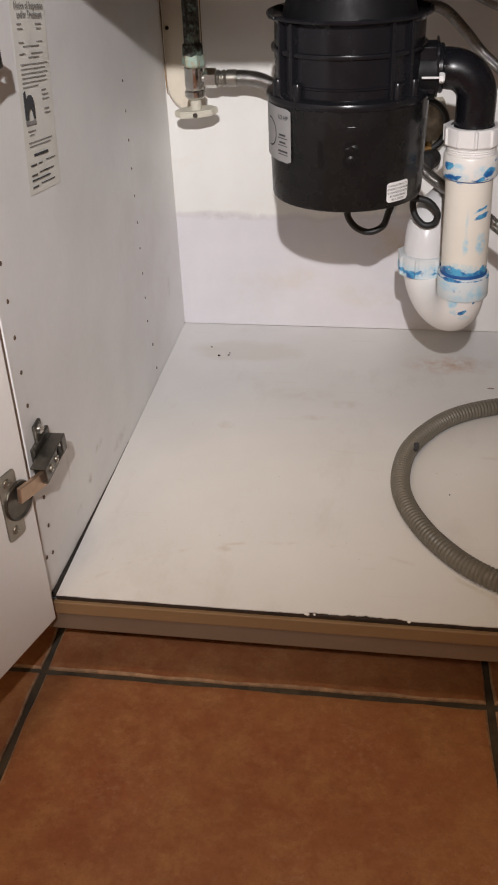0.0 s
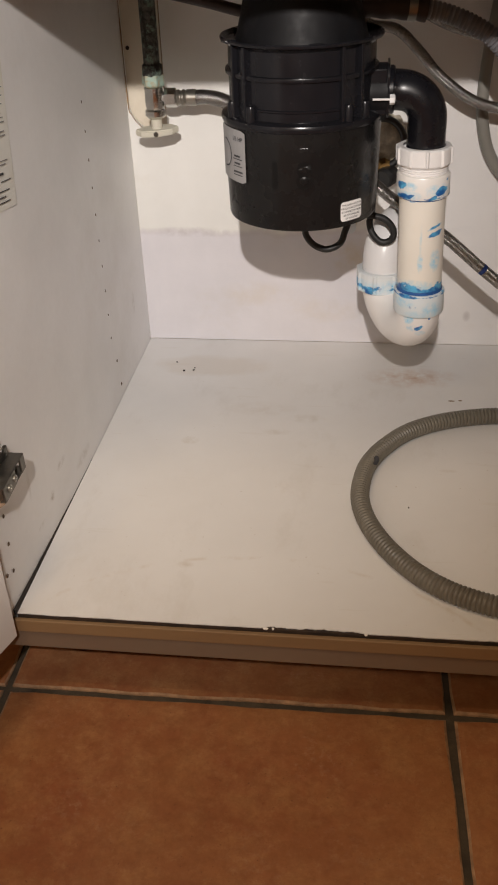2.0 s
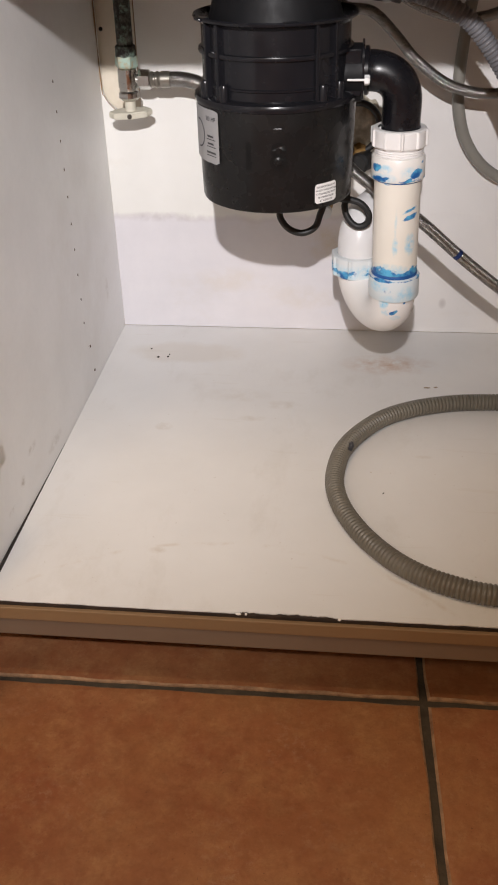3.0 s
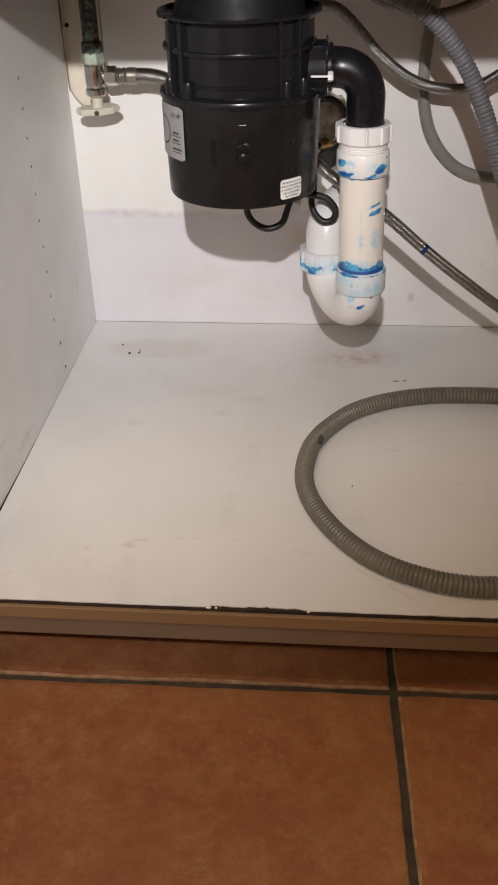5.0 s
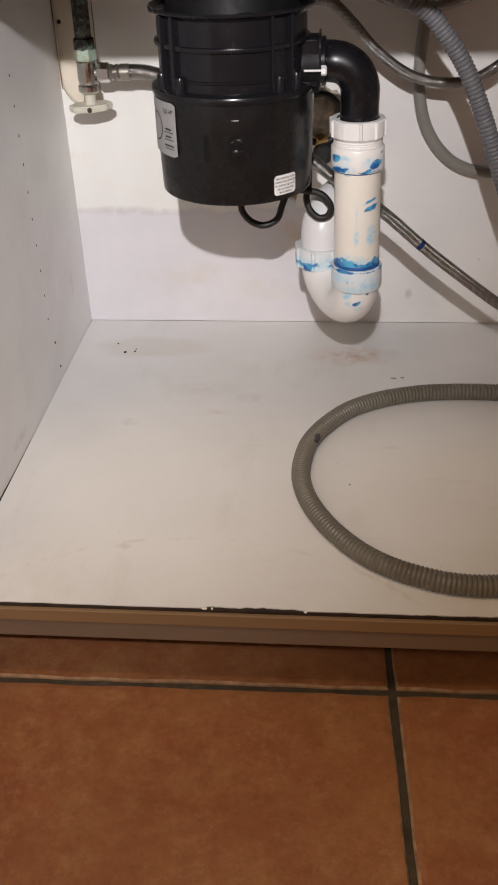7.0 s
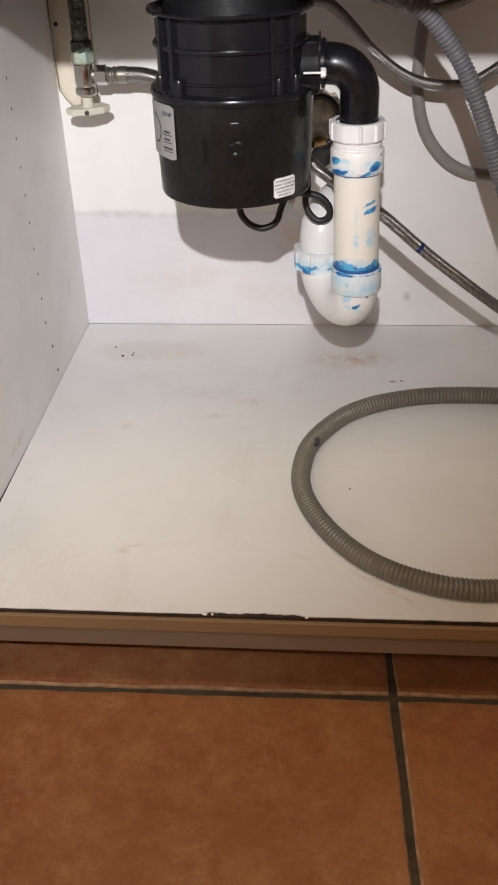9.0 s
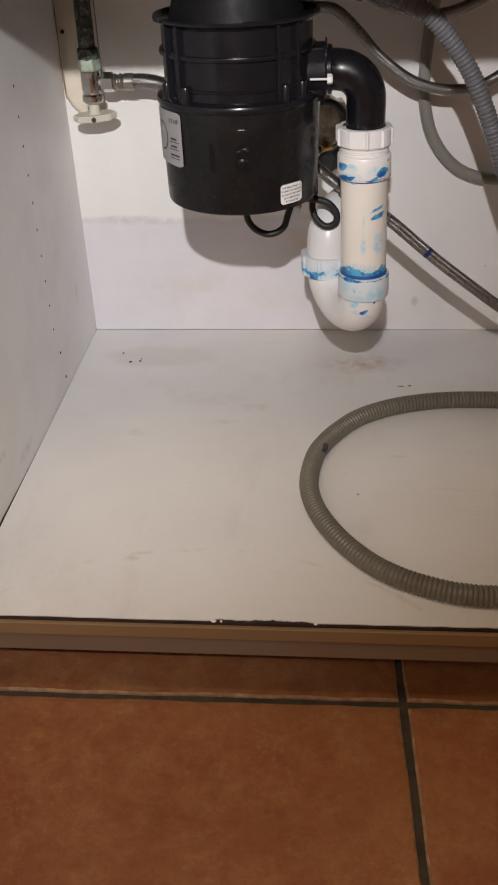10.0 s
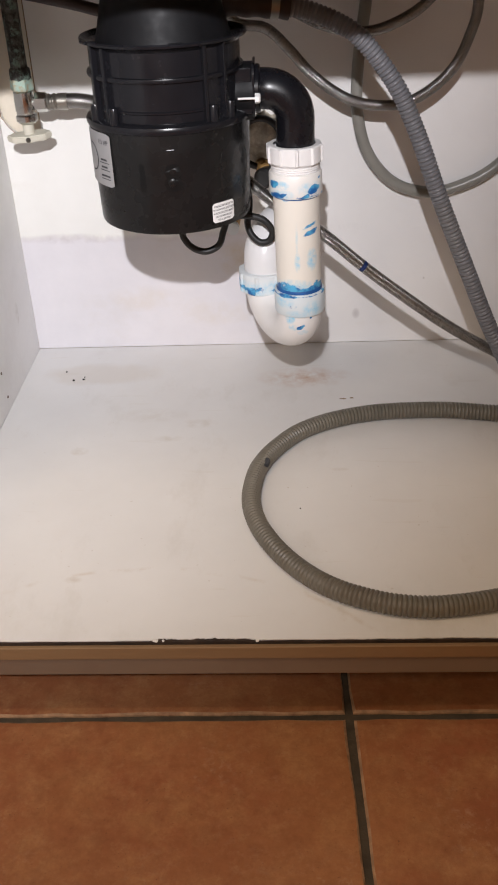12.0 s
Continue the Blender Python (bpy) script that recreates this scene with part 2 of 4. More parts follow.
def make_primer_pvc(name, base, bands, clean_below_x=-1.0, dabs=(), pale=()):
    """White pipe with blue solvent primer smeared round the joints named in bands: (height, half width, strength);
    dabs and pale are brush marks: (x, height, half width, half height, strength)."""
    m, nt, b = tree(name)
    x, y, z = position(nt)
    col = mixed(nt, ramp(nt, noise_of(nt, 22, 4), 0.3, 0.7), [c * 0.94 for c in base], base)
    blot = noise_of(nt, 52, 4, 0.6, (1.0, 1.0, 1.2), (4, 0, 2))
    tone = mixed(nt, ramp(nt, noise_of(nt, 110, 4), 0.40, 0.62), (0.008, 0.10, 0.34), (0.10, 0.42, 0.68))
    total = None
    for h, half, k in bands:
        d = calc(nt, "DIVIDE", calc(nt, "ABSOLUTE", calc(nt, "SUBTRACT", z, h)), half)
        near = calc(nt, "MULTIPLY", calc(nt, "SUBTRACT", 1.0, calc(nt, "MINIMUM", d, 1.0)), k)
        total = near if total is None else calc(nt, "MAXIMUM", total, near)
    if pale:
        col = blots(nt, col, x, z, pale, (0.30, 0.60, 0.78), 150)
    for cx, cz, rx, rz, k in dabs:
        dx = calc(nt, "DIVIDE", calc(nt, "SUBTRACT", x, cx), rx)
        dz = calc(nt, "DIVIDE", calc(nt, "SUBTRACT", calc(nt, "SUBTRACT", z, calc(nt, "MULTIPLY", calc(nt, "SUBTRACT", x, cx), 0.35)), cz), rz)
        d = calc(nt, "SQRT", calc(nt, "ADD", calc(nt, "MULTIPLY", dx, dx), calc(nt, "MULTIPLY", dz, dz)))
        total = calc(nt, "MAXIMUM", total, calc(nt, "MULTIPLY", calc(nt, "SUBTRACT", 1.0, calc(nt, "MINIMUM", d, 1.0)), k))
    mask = ramp(nt, calc(nt, "ADD", calc(nt, "MULTIPLY", total, 0.36), blot), 0.70, 0.77)
    mask = calc(nt, "MULTIPLY", mask, calc(nt, "GREATER_THAN", x, clean_below_x))
    col = mixed(nt, mask, col, tone)
    nt.links.new(col, b.inputs["Base Color"])
    b.inputs["Roughness"].default_value = 0.32
    relief(nt, b, noise_of(nt, 150, 3), 0.05, 0.0005)
    return m


def make_braid():
    """Woven steel sleeve; u runs along the hose in metres, v round it."""
    m, nt, b = tree("braided_steel")
    uv = nt.nodes.new("ShaderNodeUVMap")
    s = nt.nodes.new("ShaderNodeSeparateXYZ")
    nt.links.new(uv.outputs[0], s.inputs[0])
    u = calc(nt, "MULTIPLY", s.outputs[0], 2 * math.pi / 0.0019)
    v = calc(nt, "MULTIPLY", s.outputs[1], 2 * math.pi * 20)
    a = calc(nt, "SINE", calc(nt, "ADD", u, v))
    c = calc(nt, "SINE", calc(nt, "SUBTRACT", u, v))
    h = calc(nt, "MAXIMUM", a, c)
    col = mixed(nt, ramp(nt, h, 0.1, 0.9), (0.05, 0.047, 0.043), (0.52, 0.50, 0.475))
    col = mixed(nt, calc(nt, "MULTIPLY", ramp(nt, noise_of(nt, 60, 4), 0.45, 0.7), 0.4), col, (0.13, 0.118, 0.10))
    nt.links.new(col, b.inputs["Base Color"])
    b.inputs["Metallic"].default_value, b.inputs["Roughness"].default_value = 0.95, 0.25
    relief(nt, b, h, 0.5, 0.0005)
    return m


def make_corroded():
    m, nt, b = tree("corroded_pipe")
    col = mixed(nt, ramp(nt, noise_of(nt, 120, 5, 0.65), 0.42, 0.62), (0.035, 0.032, 0.028), (0.15, 0.15, 0.13))
    col = mixed(nt, ramp(nt, noise_of(nt, 75, 6, 0.7, offset=(2, 2, 2)), 0.50, 0.62), col, (0.24, 0.35, 0.29))
    nt.links.new(col, b.inputs["Base Color"])
    b.inputs["Roughness"].default_value, b.inputs["Metallic"].default_value = 0.7, 0.3
    relief(nt, b, noise_of(nt, 170, 5), 0.7, 0.0015)
    return m


def make_verdigris():
    m, nt, b = tree("verdigris_brass")
    col = mixed(nt, ramp(nt, noise_of(nt, 150, 5, 0.65), 0.42, 0.60), (0.38, 0.52, 0.45), (0.42, 0.36, 0.24))
    nt.links.new(col, b.inputs["Base Color"])
    b.inputs["Roughness"].default_value, b.inputs["Metallic"].default_value = 0.6, 0.4
    relief(nt, b, noise_of(nt, 300, 4), 0.6, 0.001)
    return m


M_BACK = make_back_paint()
M_LAMINATE = make_laminate()
M_TILE = make_terracotta()
M_TILE_RIM = surface("worn_tile_rim", (0.40, 0.245, 0.145), 0.8, vary=0.4, scale=70, fine=260, bump=0.5, stain=(0.20, 0.085, 0.045), amount=0.8)
def make_side():
    """White board with faint dirt, a few scuffs near the floor and pale chips."""
    m = surface("side_panel_white", (0.80, 0.79, 0.778), 0.40, vary=0.05, scale=7, fine=120, bump=0.06, stain=(0.60, 0.55, 0.49), amount=0.28)
    nt = m.node_tree
    b = nt.nodes["Principled BSDF"]
    x, y, z = position(nt)
    col = b.inputs["Base Color"].links[0].from_socket
    col = blots(nt, col, y, z, ((-0.467, 0.040, 0.008, 0.007, 0.9), (-0.505, 0.030, 0.012, 0.004, 0.6), (-0.43, 0.058, 0.016, 0.006, 0.5), (-0.52, 0.09, 0.004, 0.018, 0.4), (-0.36, 0.022, 0.03, 0.008, 0.4), (-0.075, 0.09, 0.008, 0.018, 0.4)), (0.42, 0.37, 0.31), 120)
    nt.links.new(col, b.inputs["Base Color"])
    return m


M_SIDE = make_side()
M_DOOR = surface("door_white", (0.76, 0.74, 0.71), 0.36, vary=0.04, scale=6, fine=150, bump=0.05, stain=(0.62, 0.56, 0.49), amount=0.2)
M_CORE = surface("chipboard_core", (0.030, 0.017, 0.010), 0.85, vary=0.5, scale=60, fine=400, bump=0.5)
M_EDGE = surface("wood_edge_band", (0.235, 0.146, 0.075), 0.5, vary=0.14, scale=10, fine=90, bump=0.15, stretch=(0.15, 1, 1), stain=(0.16, 0.09, 0.05), amount=0.5)
M_RAIL = surface("rail_wood_grey", (0.19, 0.136, 0.097), 0.55, vary=0.14, scale=12, fine=90, bump=0.15, stretch=(0.15, 1, 1), stain=(0.16, 0.10, 0.07), amount=0.5)
M_KICK = surface("toe_kick_brown", (0.13, 0.075, 0.045), 0.6, vary=0.2, scale=12, fine=90)
M_GROUT = surface("dark_grout", (0.072, 0.056, 0.040), 0.9, vary=0.35, scale=30, fine=300, bump=0.6, stain=(0.16, 0.12, 0.08), amount=0.5)
M_PLASTER = surface("room_plaster", (0.62, 0.55, 0.46), 0.85, vary=0.05, scale=3, fine=200, bump=0.2)
M_DRYWALL = surface("old_drywall", (0.77, 0.70, 0.58), 0.85, vary=0.07, scale=14, fine=150, bump=0.2, stain=(0.50, 0.38, 0.25), amount=0.4)
M_CUT = surface("raw_board_edge", (0.30, 0.19, 0.10), 0.8, vary=0.3, scale=60, fine=300)
M_HOLE = surface("dark_hole", (0.028, 0.022, 0.018), 0.9, vary=0.2)
M_PIN = surface("brown_pin_hole", (0.115, 0.072, 0.046), 0.9, vary=0.3)
# worktop and sink bowl kept dark to cut light bounced onto the upper back wall
M_WORKTOP = surface("worktop_dark_low_bounce", (0.16, 0.14, 0.12), 0.4, vary=0.4, scale=60, fine=300, bump=0.1)
M_SINK_DARK = surface("sink_bowl_dark_low_bounce", (0.13, 0.125, 0.12), 0.8, vary=0.2, scale=40)
M_CUFF = surface("red_brown_rubber", (0.034, 0.019, 0.016), 0.55, vary=0.25, scale=40)
M_NAVY = surface("navy_primer_spot", (0.006, 0.022, 0.10), 0.4, vary=0.3, scale=90)
M_FLAKE = surface("torn_laminate_flake", (0.80, 0.78, 0.74), 0.6, vary=0.06)
M_ROUGH = surface("rough_mortar", (0.50, 0.45, 0.36), 0.95, vary=0.5, scale=70, fine=260, bump=1.0, stain=(0.22, 0.17, 0.12), amount=0.6)
M_BLACK = surface("black_plastic_gloss", (0.0100, 0.0098, 0.0100), 0.26, vary=0.15, scale=20, fine=240, bump=0.03, spec=0.30)
M_HOUSING = surface("black_plastic_satin", (0.010, 0.010, 0.0122), 0.22, vary=0.12, scale=20, fine=260, bump=0.08, spec=0.33)
M_ELBOW = surface("black_abs_pipe", (0.007, 0.007, 0.0090), 0.26, vary=0.15, scale=25, fine=300, bump=0.02, spec=0.42)
M_NECK = surface("black_rubber_matt", (0.006, 0.006, 0.007), 0.55, vary=0.2, scale=40, spec=0.2)
M_RUBBER = surface("black_rubber", (0.015, 0.015, 0.015), 0.5, vary=0.15)
M_STEEL = surface("dull_steel", (0.36, 0.34, 0.30), 0.34, metal=0.9, vary=0.12, scale=60, fine=300, bump=0.12, stain=(0.25, 0.20, 0.15), amount=0.4)
M_DARKSTEEL = surface("oiled_steel", (0.165, 0.157, 0.14), 0.36, metal=0.92, vary=0.2, scale=70, fine=300, bump=0.2, stain=(0.10, 0.08, 0.06), amount=0.6)
M_COPPERY = surface("coppery_link", (0.56, 0.40, 0.29), 0.34, metal=0.85, vary=0.12, scale=60)
M_CHROME = surface("worn_chrome", (0.66, 0.65, 0.62), 0.20, metal=1.0, vary=0.12, scale=50, fine=200, bump=0.06)
M_BRIGHT = surface("bright_zinc", (0.88, 0.88, 0.87), 0.38, metal=0.25, vary=0.05)
M_BRASS = surface("tarnished_brass", (0.45, 0.27, 0.10), 0.4, metal=0.8, vary=0.3, scale=80)
M_HANDLE = surface("ivory_plastic", (0.64, 0.61, 0.51), 0.5, vary=0.07, scale=40, stain=(0.45, 0.42, 0.30), amount=0.4)
M_PAPER = surface("notice_paper", (0.74, 0.73, 0.67), 0.75, vary=0.04, scale=20, fine=300, stain=(0.62, 0.57, 0.45), amount=0.4)
M_INK = surface("faded_ink", (0.26, 0.25, 0.24), 0.8, vary=0.25, scale=60)
M_INKDARK = surface("dark_ink", (0.05, 0.05, 0.055), 0.8, vary=0.2, scale=60)
M_LABEL = surface("grey_label", (0.31, 0.31, 0.315), 0.45, vary=0.05)
M_STICKER = surface("white_sticker", (0.82, 0.81, 0.80), 0.45, vary=0.03)
M_MARKER = surface("faint_marker", (0.0060, 0.0060, 0.0062), 0.34, vary=0.1, spec=0.22)
M_HOSE = surface("grey_drain_hose", (0.145, 0.131, 0.105), 0.45, vary=0.14, scale=14, fine=200, bump=0.08, stain=(0.085, 0.066, 0.042), amount=0.6)
# the same hose where the work light catches it: brighter light put into the colour
M_HOSE_LIT = surface("drain_hose_lit_grey_blue", (0.155, 0.155, 0.167), 0.42, vary=0.10, scale=14, fine=200, bump=0.08, stain=(0.16, 0.15, 0.13), amount=0.4)
M_FLECK = surface("dried_glue", (0.30, 0.22, 0.14), 0.7, vary=0.3, scale=90)
M_VINYL = surface("cloudy_vinyl", (0.235, 0.225, 0.20), 0.35, vary=0.12, scale=20, stain=(0.26, 0.24, 0.20), amount=0.4)
M_BLUE = surface("blue_primer_smear", (0.015, 0.10, 0.33), 0.4, vary=0.3, scale=90)
M_PVC_NUT = surface("white_pvc_nut", (0.80, 0.79, 0.785), 0.36, vary=0.04, scale=30)
M_PVC_TUBE = make_primer_pvc("cream_pvc_tube", (0.80, 0.765, 0.695), ((0.303, 0.005, 0.5), (0.206, 0.012, 1.35)), -1.0, ((0.390, 0.2775, 0.014, 0.0046, 1.5), (0.388, 0.2690, 0.015, 0.0052, 1.6), (0.394, 0.2120, 0.010, 0.011, 1.0), (0.356, 0.2110, 0.008, 0.005, 0.9)), ((0.375, 0.238, 0.0035, 0.012, 1.0), (0.390, 0.240, 0.0060, 0.014, 1.1), (0.3745, 0.262, 0.0016, 0.020, 0.5), (0.372, 0.212, 0.022, 0.008, 0.8)))
M_PVC_COUP = make_primer_pvc("white_pvc_coupling", (0.80, 0.785, 0.76), ((0.307, 0.006, 0.75),), -1.0, ((0.353, 0.3195, 0.0065, 0.0070, 1.8), (0.392, 0.3140, 0.0090, 0.0065, 1.6), (0.384, 0.3080, 0.0090, 0.0045, 1.2), (0.362, 0.3095, 0.0090, 0.0035, 1.2), (0.397, 0.3240, 0.004, 0.004, 1.0)), ((0.361, 0.3190, 0.008, 0.005, 1.0), (0.388, 0.315, 0.014, 0.008, 0.8), (0.360, 0.310, 0.014, 0.006, 0.8)))
M_PVC_TRAP = make_primer_pvc("white_pvc_trap", (0.80, 0.785, 0.775), ((0.300, 0.001, 0.0),), 0.352, ((0.3790, 0.1640, 0.0085, 0.0050, 1.6), (0.3890, 0.1745, 0.0030, 0.0035, 1.4)), ((0.3665, 0.1740, 0.0060, 0.0085, 1.6), (0.3700, 0.1630, 0.0060, 0.0050, 1.0), (0.3800, 0.1560, 0.0070, 0.0040, 0.7)))
M_PVC_SOCKET = make_primer_pvc("pale_blue_pvc_socket", (0.66, 0.725, 0.76), ((0.2005, 0.004, 0.9),), -1.0, (), ((0.360, 0.194, 0.012, 0.008, 0.9), (0.390, 0.186, 0.012, 0.010, 0.9), (0.374, 0.180, 0.014, 0.006, 0.6)))
M_PVC_LEG = make_primer_pvc("white_pvc_leg", (0.80, 0.79, 0.79), ((0.180, 0.014, 0.45),))
M_PVC_UNION = make_primer_pvc("white_pvc_union", (0.735, 0.775, 0.795), ((0.176, 0.014, 0.85),), -1.0, (), ((0.32, 0.176, 0.03, 0.010, 0.8), (0.35, 0.178, 0.03, 0.010, 0.8)))
M_BRAID = make_braid()
M_PIPE = make_corroded()
M_VERDI = make_verdigris()

# ---------------------------------------------------------------- mesh tools
def link(name, bm, material, parent=None, label="", smooth=True):
    me = bpy.data.meshes.new(name)
    bm.to_mesh(me)
    bm.free()
    if smooth:
        for p in me.polygons:
            p.use_smooth = True
        me.set_sharp_from_angle(angle=radians(32))
    me.materials.append(material)
    ob = new(name, me)
    if parent:
        ob.parent = parent
    if label:
        ob["label"] = label
    return ob


def part(name, bm, material, parent, label="", smooth=False):
    return link(name, bm, material, parent, label, smooth)


def thing(name, label, category, group="", kind="", at=(0, 0, 0)):
    """An empty that holds a thing's parts; the parts keep world coordinates."""
    return tagged(new(name), label, category, group, kind)


def box(x0, x1, y0, y1, z0, z1, bevel=0.0, segments=2):
    bm = bmesh.new()
    bmesh.ops.create_cube(bm, size=1, matrix=Matrix.Translation(((x0 + x1) / 2, (y0 + y1) / 2, (z0 + z1) / 2)) @ Matrix.Diagonal((x1 - x0, y1 - y0, z1 - z0, 1)))
    if bevel:
        bmesh.ops.bevel(bm, geom=bm.edges[:], offset=bevel, segments=segments, affect="EDGES", profile=0.5)
    return bm


def moved(bm, m):
    bmesh.ops.transform(bm, matrix=m, verts=bm.verts)
    return bm


def joined(*bms):
    out = bmesh.new()
    for b in bms:
        me = bpy.data.meshes.new("tmp")
        b.to_mesh(me)
        b.free()
        out.from_mesh(me)
        bpy.data.meshes.remove(me)
    return out


def lathe(profile, n=48, m=None):
    """A turned solid: profile of (radius, height) about z."""
    bm = bmesh.new()
    rings = []
    for r, z in profile:
        if r <= 1e-6:
            rings.append([bm.verts.new((0, 0, z))])
        else:
            rings.append([bm.verts.new((r * math.cos(2 * math.pi * i / n), r * math.sin(2 * math.pi * i / n), z)) for i in range(n)])
    for a, b in zip(rings, rings[1:]):
        for i in range(n):
            j = (i + 1) % n
            q = [a[0]] if len(a) == 1 else [a[i], a[j]]
            q += [b[0]] if len(b) == 1 else [b[j], b[i]]
            if len(q) > 2:
                bm.faces.new(q)
    bmesh.ops.recalc_face_normals(bm, faces=bm.faces)
    return moved(bm, m) if m else bm


def glide(points, step):
    """Even samples along a smooth line through the points, with the way walked."""
    p = [Vector(q) for q in points]
    p = [2 * p[0] - p[1], *p, 2 * p[-1] - p[-2]]
    raw = []
    for i in range(1, len(p) - 2):
        for k in range(24):
            t = k / 24
            a, b, c, d = p[i - 1:i + 3]
            raw.append(0.5 * (2 * b + (c - a) * t + (2 * a - 5 * b + 4 * c - d) * t * t + (3 * b - a - 3 * c + d) * t ** 3))
    raw.append(p[-2])
    out, way, left = [raw[0]], [0.0], step
    total = 0.0
    for a, b in zip(raw, raw[1:]):
        seg = (b - a).length
        while seg > 0 and left <= seg:
            a = a + (b - a) * (left / seg)
            total += left
            out.append(a.copy())
            way.append(total)
            seg = (b - a).length
            left = step
        left -= seg
        total += seg
    return out, way


def sweep(points, radius, step=0.004, n=14, caps=True):
    """A tube along the points; radius is a number or a function of the way walked. Its uv: metres along, turns round."""
    line, way = glide(points, step)
    fn = radius if callable(radius) else (lambda s: radius)
    bm = bmesh.new()
    uvl = bm.loops.layers.uv.new("UVMap")
    up = Vector((0.0, 0.0, 1.0))
    tang = [(line[min(i + 1, len(line) - 1)] - line[max(i - 1, 0)]).normalized() for i in range(len(line))]
    if abs(tang[0].dot(up)) > 0.9:
        up = Vector((1.0, 0.0, 0.0))
    nrm = (up - tang[0] * up.dot(tang[0])).normalized()
    rings = []
    for c, t, s in zip(line, tang, way):
        nrm = (nrm - t * nrm.dot(t)).normalized()
        bi = t.cross(nrm)
        r = fn(s)
        rings.append([bm.verts.new(c + r * (math.cos(2 * math.pi * k / n) * nrm + math.sin(2 * math.pi * k / n) * bi)) for k in range(n)])
    for i in range(len(rings) - 1):
        for k in range(n):
            j = (k + 1) % n
            f = bm.faces.new((rings[i][k], rings[i][j], rings[i + 1][j], rings[i + 1][k]))
            for lp, (u, v) in zip(f.loops, ((way[i], k / n), (way[i], (k + 1) / n), (way[i + 1], (k + 1) / n), (way[i + 1], k / n))):
                lp[uvl].uv = (u, v)
    if caps:
        bm.faces.new(rings[0][::-1])
        bm.faces.new(rings[-1])
    return bm


def ribbed(base, depth, pitch):
    """Rounded crests with narrow grooves between them."""
    return lambda q: base + depth * (1 - 2 * (0.5 + 0.5 * math.cos(2 * math.pi * q / pitch)) ** 2.2)


def prism(outline, depth, m=None, bevel=0.0):
    """A flat outline in x, y given thickness along z."""
    bm = bmesh.new()
    f = bm.faces.new([bm.verts.new((x, y, 0)) for x, y in outline])
    r = bmesh.ops.extrude_face_region(bm, geom=[f])
    bmesh.ops.translate(bm, verts=[v for v in r["geom"] if isinstance(v, bmesh.types.BMVert)], vec=(0, 0, depth))
    bmesh.ops.recalc_face_normals(bm, faces=bm.faces)
    if bevel:
        bmesh.ops.bevel(bm, geom=bm.edges[:], offset=bevel, segments=2, affect="EDGES")
    return moved(bm, m) if m else bm


def rounded(w, h, r, k=5):
    pts = []
    for cx, cy, a in ((w / 2 - r, h / 2 - r, 0), (-w / 2 + r, h / 2 - r, 90), (-w / 2 + r, -h / 2 + r, 180), (w / 2 - r, -h / 2 + r, 270)):
        for i in range(k + 1):
            t = radians(a + 90 * i / k)
            pts.append((cx + r * math.cos(t), cy + r * math.sin(t)))
    return pts


def letters(text, size, bend=None, m=None, align="CENTER"):
    """Flat lettering as a mesh; bend: the radius of the drum that it is wrapped round."""
    cu = bpy.data.curves.new("lettering", "FONT")
    cu.body, cu.size, cu.align_x, cu.resolution_u = text, size, align, 2
    cu.offset = size * 0.02
    ob = bpy.data.objects.new("lettering", cu)
    scene.collection.objects.link(ob)
    me = bpy.data.meshes.new_from_object(ob.evaluated_get(bpy.context.evaluated_depsgraph_get()))
    bm = bmesh.new()
    bm.from_mesh(me)
    bpy.data.objects.remove(ob)
    bpy.data.curves.remove(cu)
    bpy.data.meshes.remove(me)
    if m:
        moved(bm, m)
    if bend:
        wrap(bm, bend)
    return bm


def wrap(bm, r):
    """Bends x, y of a flat mesh (z = its height off the surface) round a drum of radius r facing -y."""
    for v in bm.verts:
        a, q = v.co.x / r, r + v.co.z
        v.co = Vector((q * math.sin(a), -q * math.cos(a), v.co.y))
    return bm


def patch(w, h, r, corner, lift, cols=12):
    """A thin rounded label wrapped round a drum."""
    bm = bmesh.new()
    rows = []
    for i in range(cols + 1):
        x = -w / 2 + w * i / cols
        e = max(0.0, abs(x) - (w / 2 - corner))
        hh = h / 2 - corner + math.sqrt(max(0, corner ** 2 - e ** 2))
        rows.append((bm.verts.new((x, -hh, lift)), bm.verts.new((x, hh, lift))))
    for a, b in zip(rows, rows[1:]):
        bm.faces.new((a[0], b[0], b[1], a[1]))
    return wrap(bm, r)


# ---------------------------------------------------------------- the kitchen round the cabinet
tagged(link("wall_north", box(-2.0, 3.0, 0.0105, 0.15, TILE_Z, CEIL_Z), M_DRYWALL, smooth=False), "old painted drywall behind the cabinet", "wall", kind="structure")
tagged(link("wall_south", box(-2.0, 3.0, -3.72, -3.6, TILE_Z, CEIL_Z), M_PLASTER, smooth=False), "plain warm kitchen wall", "wall", kind="structure")
tagged(link("wall_west", box(-2.12, -2.0, -3.6, 0.0105, TILE_Z, CEIL_Z), M_PLASTER, smooth=False), "plain warm kitchen wall", "wall", kind="structure")
tagged(link("wall_east", box(3.0, 3.12, -3.6, 0.0105, TILE_Z, CEIL_Z), M_PLASTER, smooth=False), "plain warm kitchen wall", "wall", kind="structure")
tagged(link("ceiling", box(-2.0, 3.0, -3.6, 0.0105, CEIL_Z, CEIL_Z + 0.1), M_PLASTER, smooth=False), "plain kitchen ceiling", "ceiling", kind="structure")
floor = tagged(link("floor", box(-2.0, 3.0, -3.6, 0.0105, TILE_Z - 0.06, TILE_Z - 0.004), M_GROUT, smooth=False), "terracotta tiled floor with dark recessed grout", "floor", kind="structure")
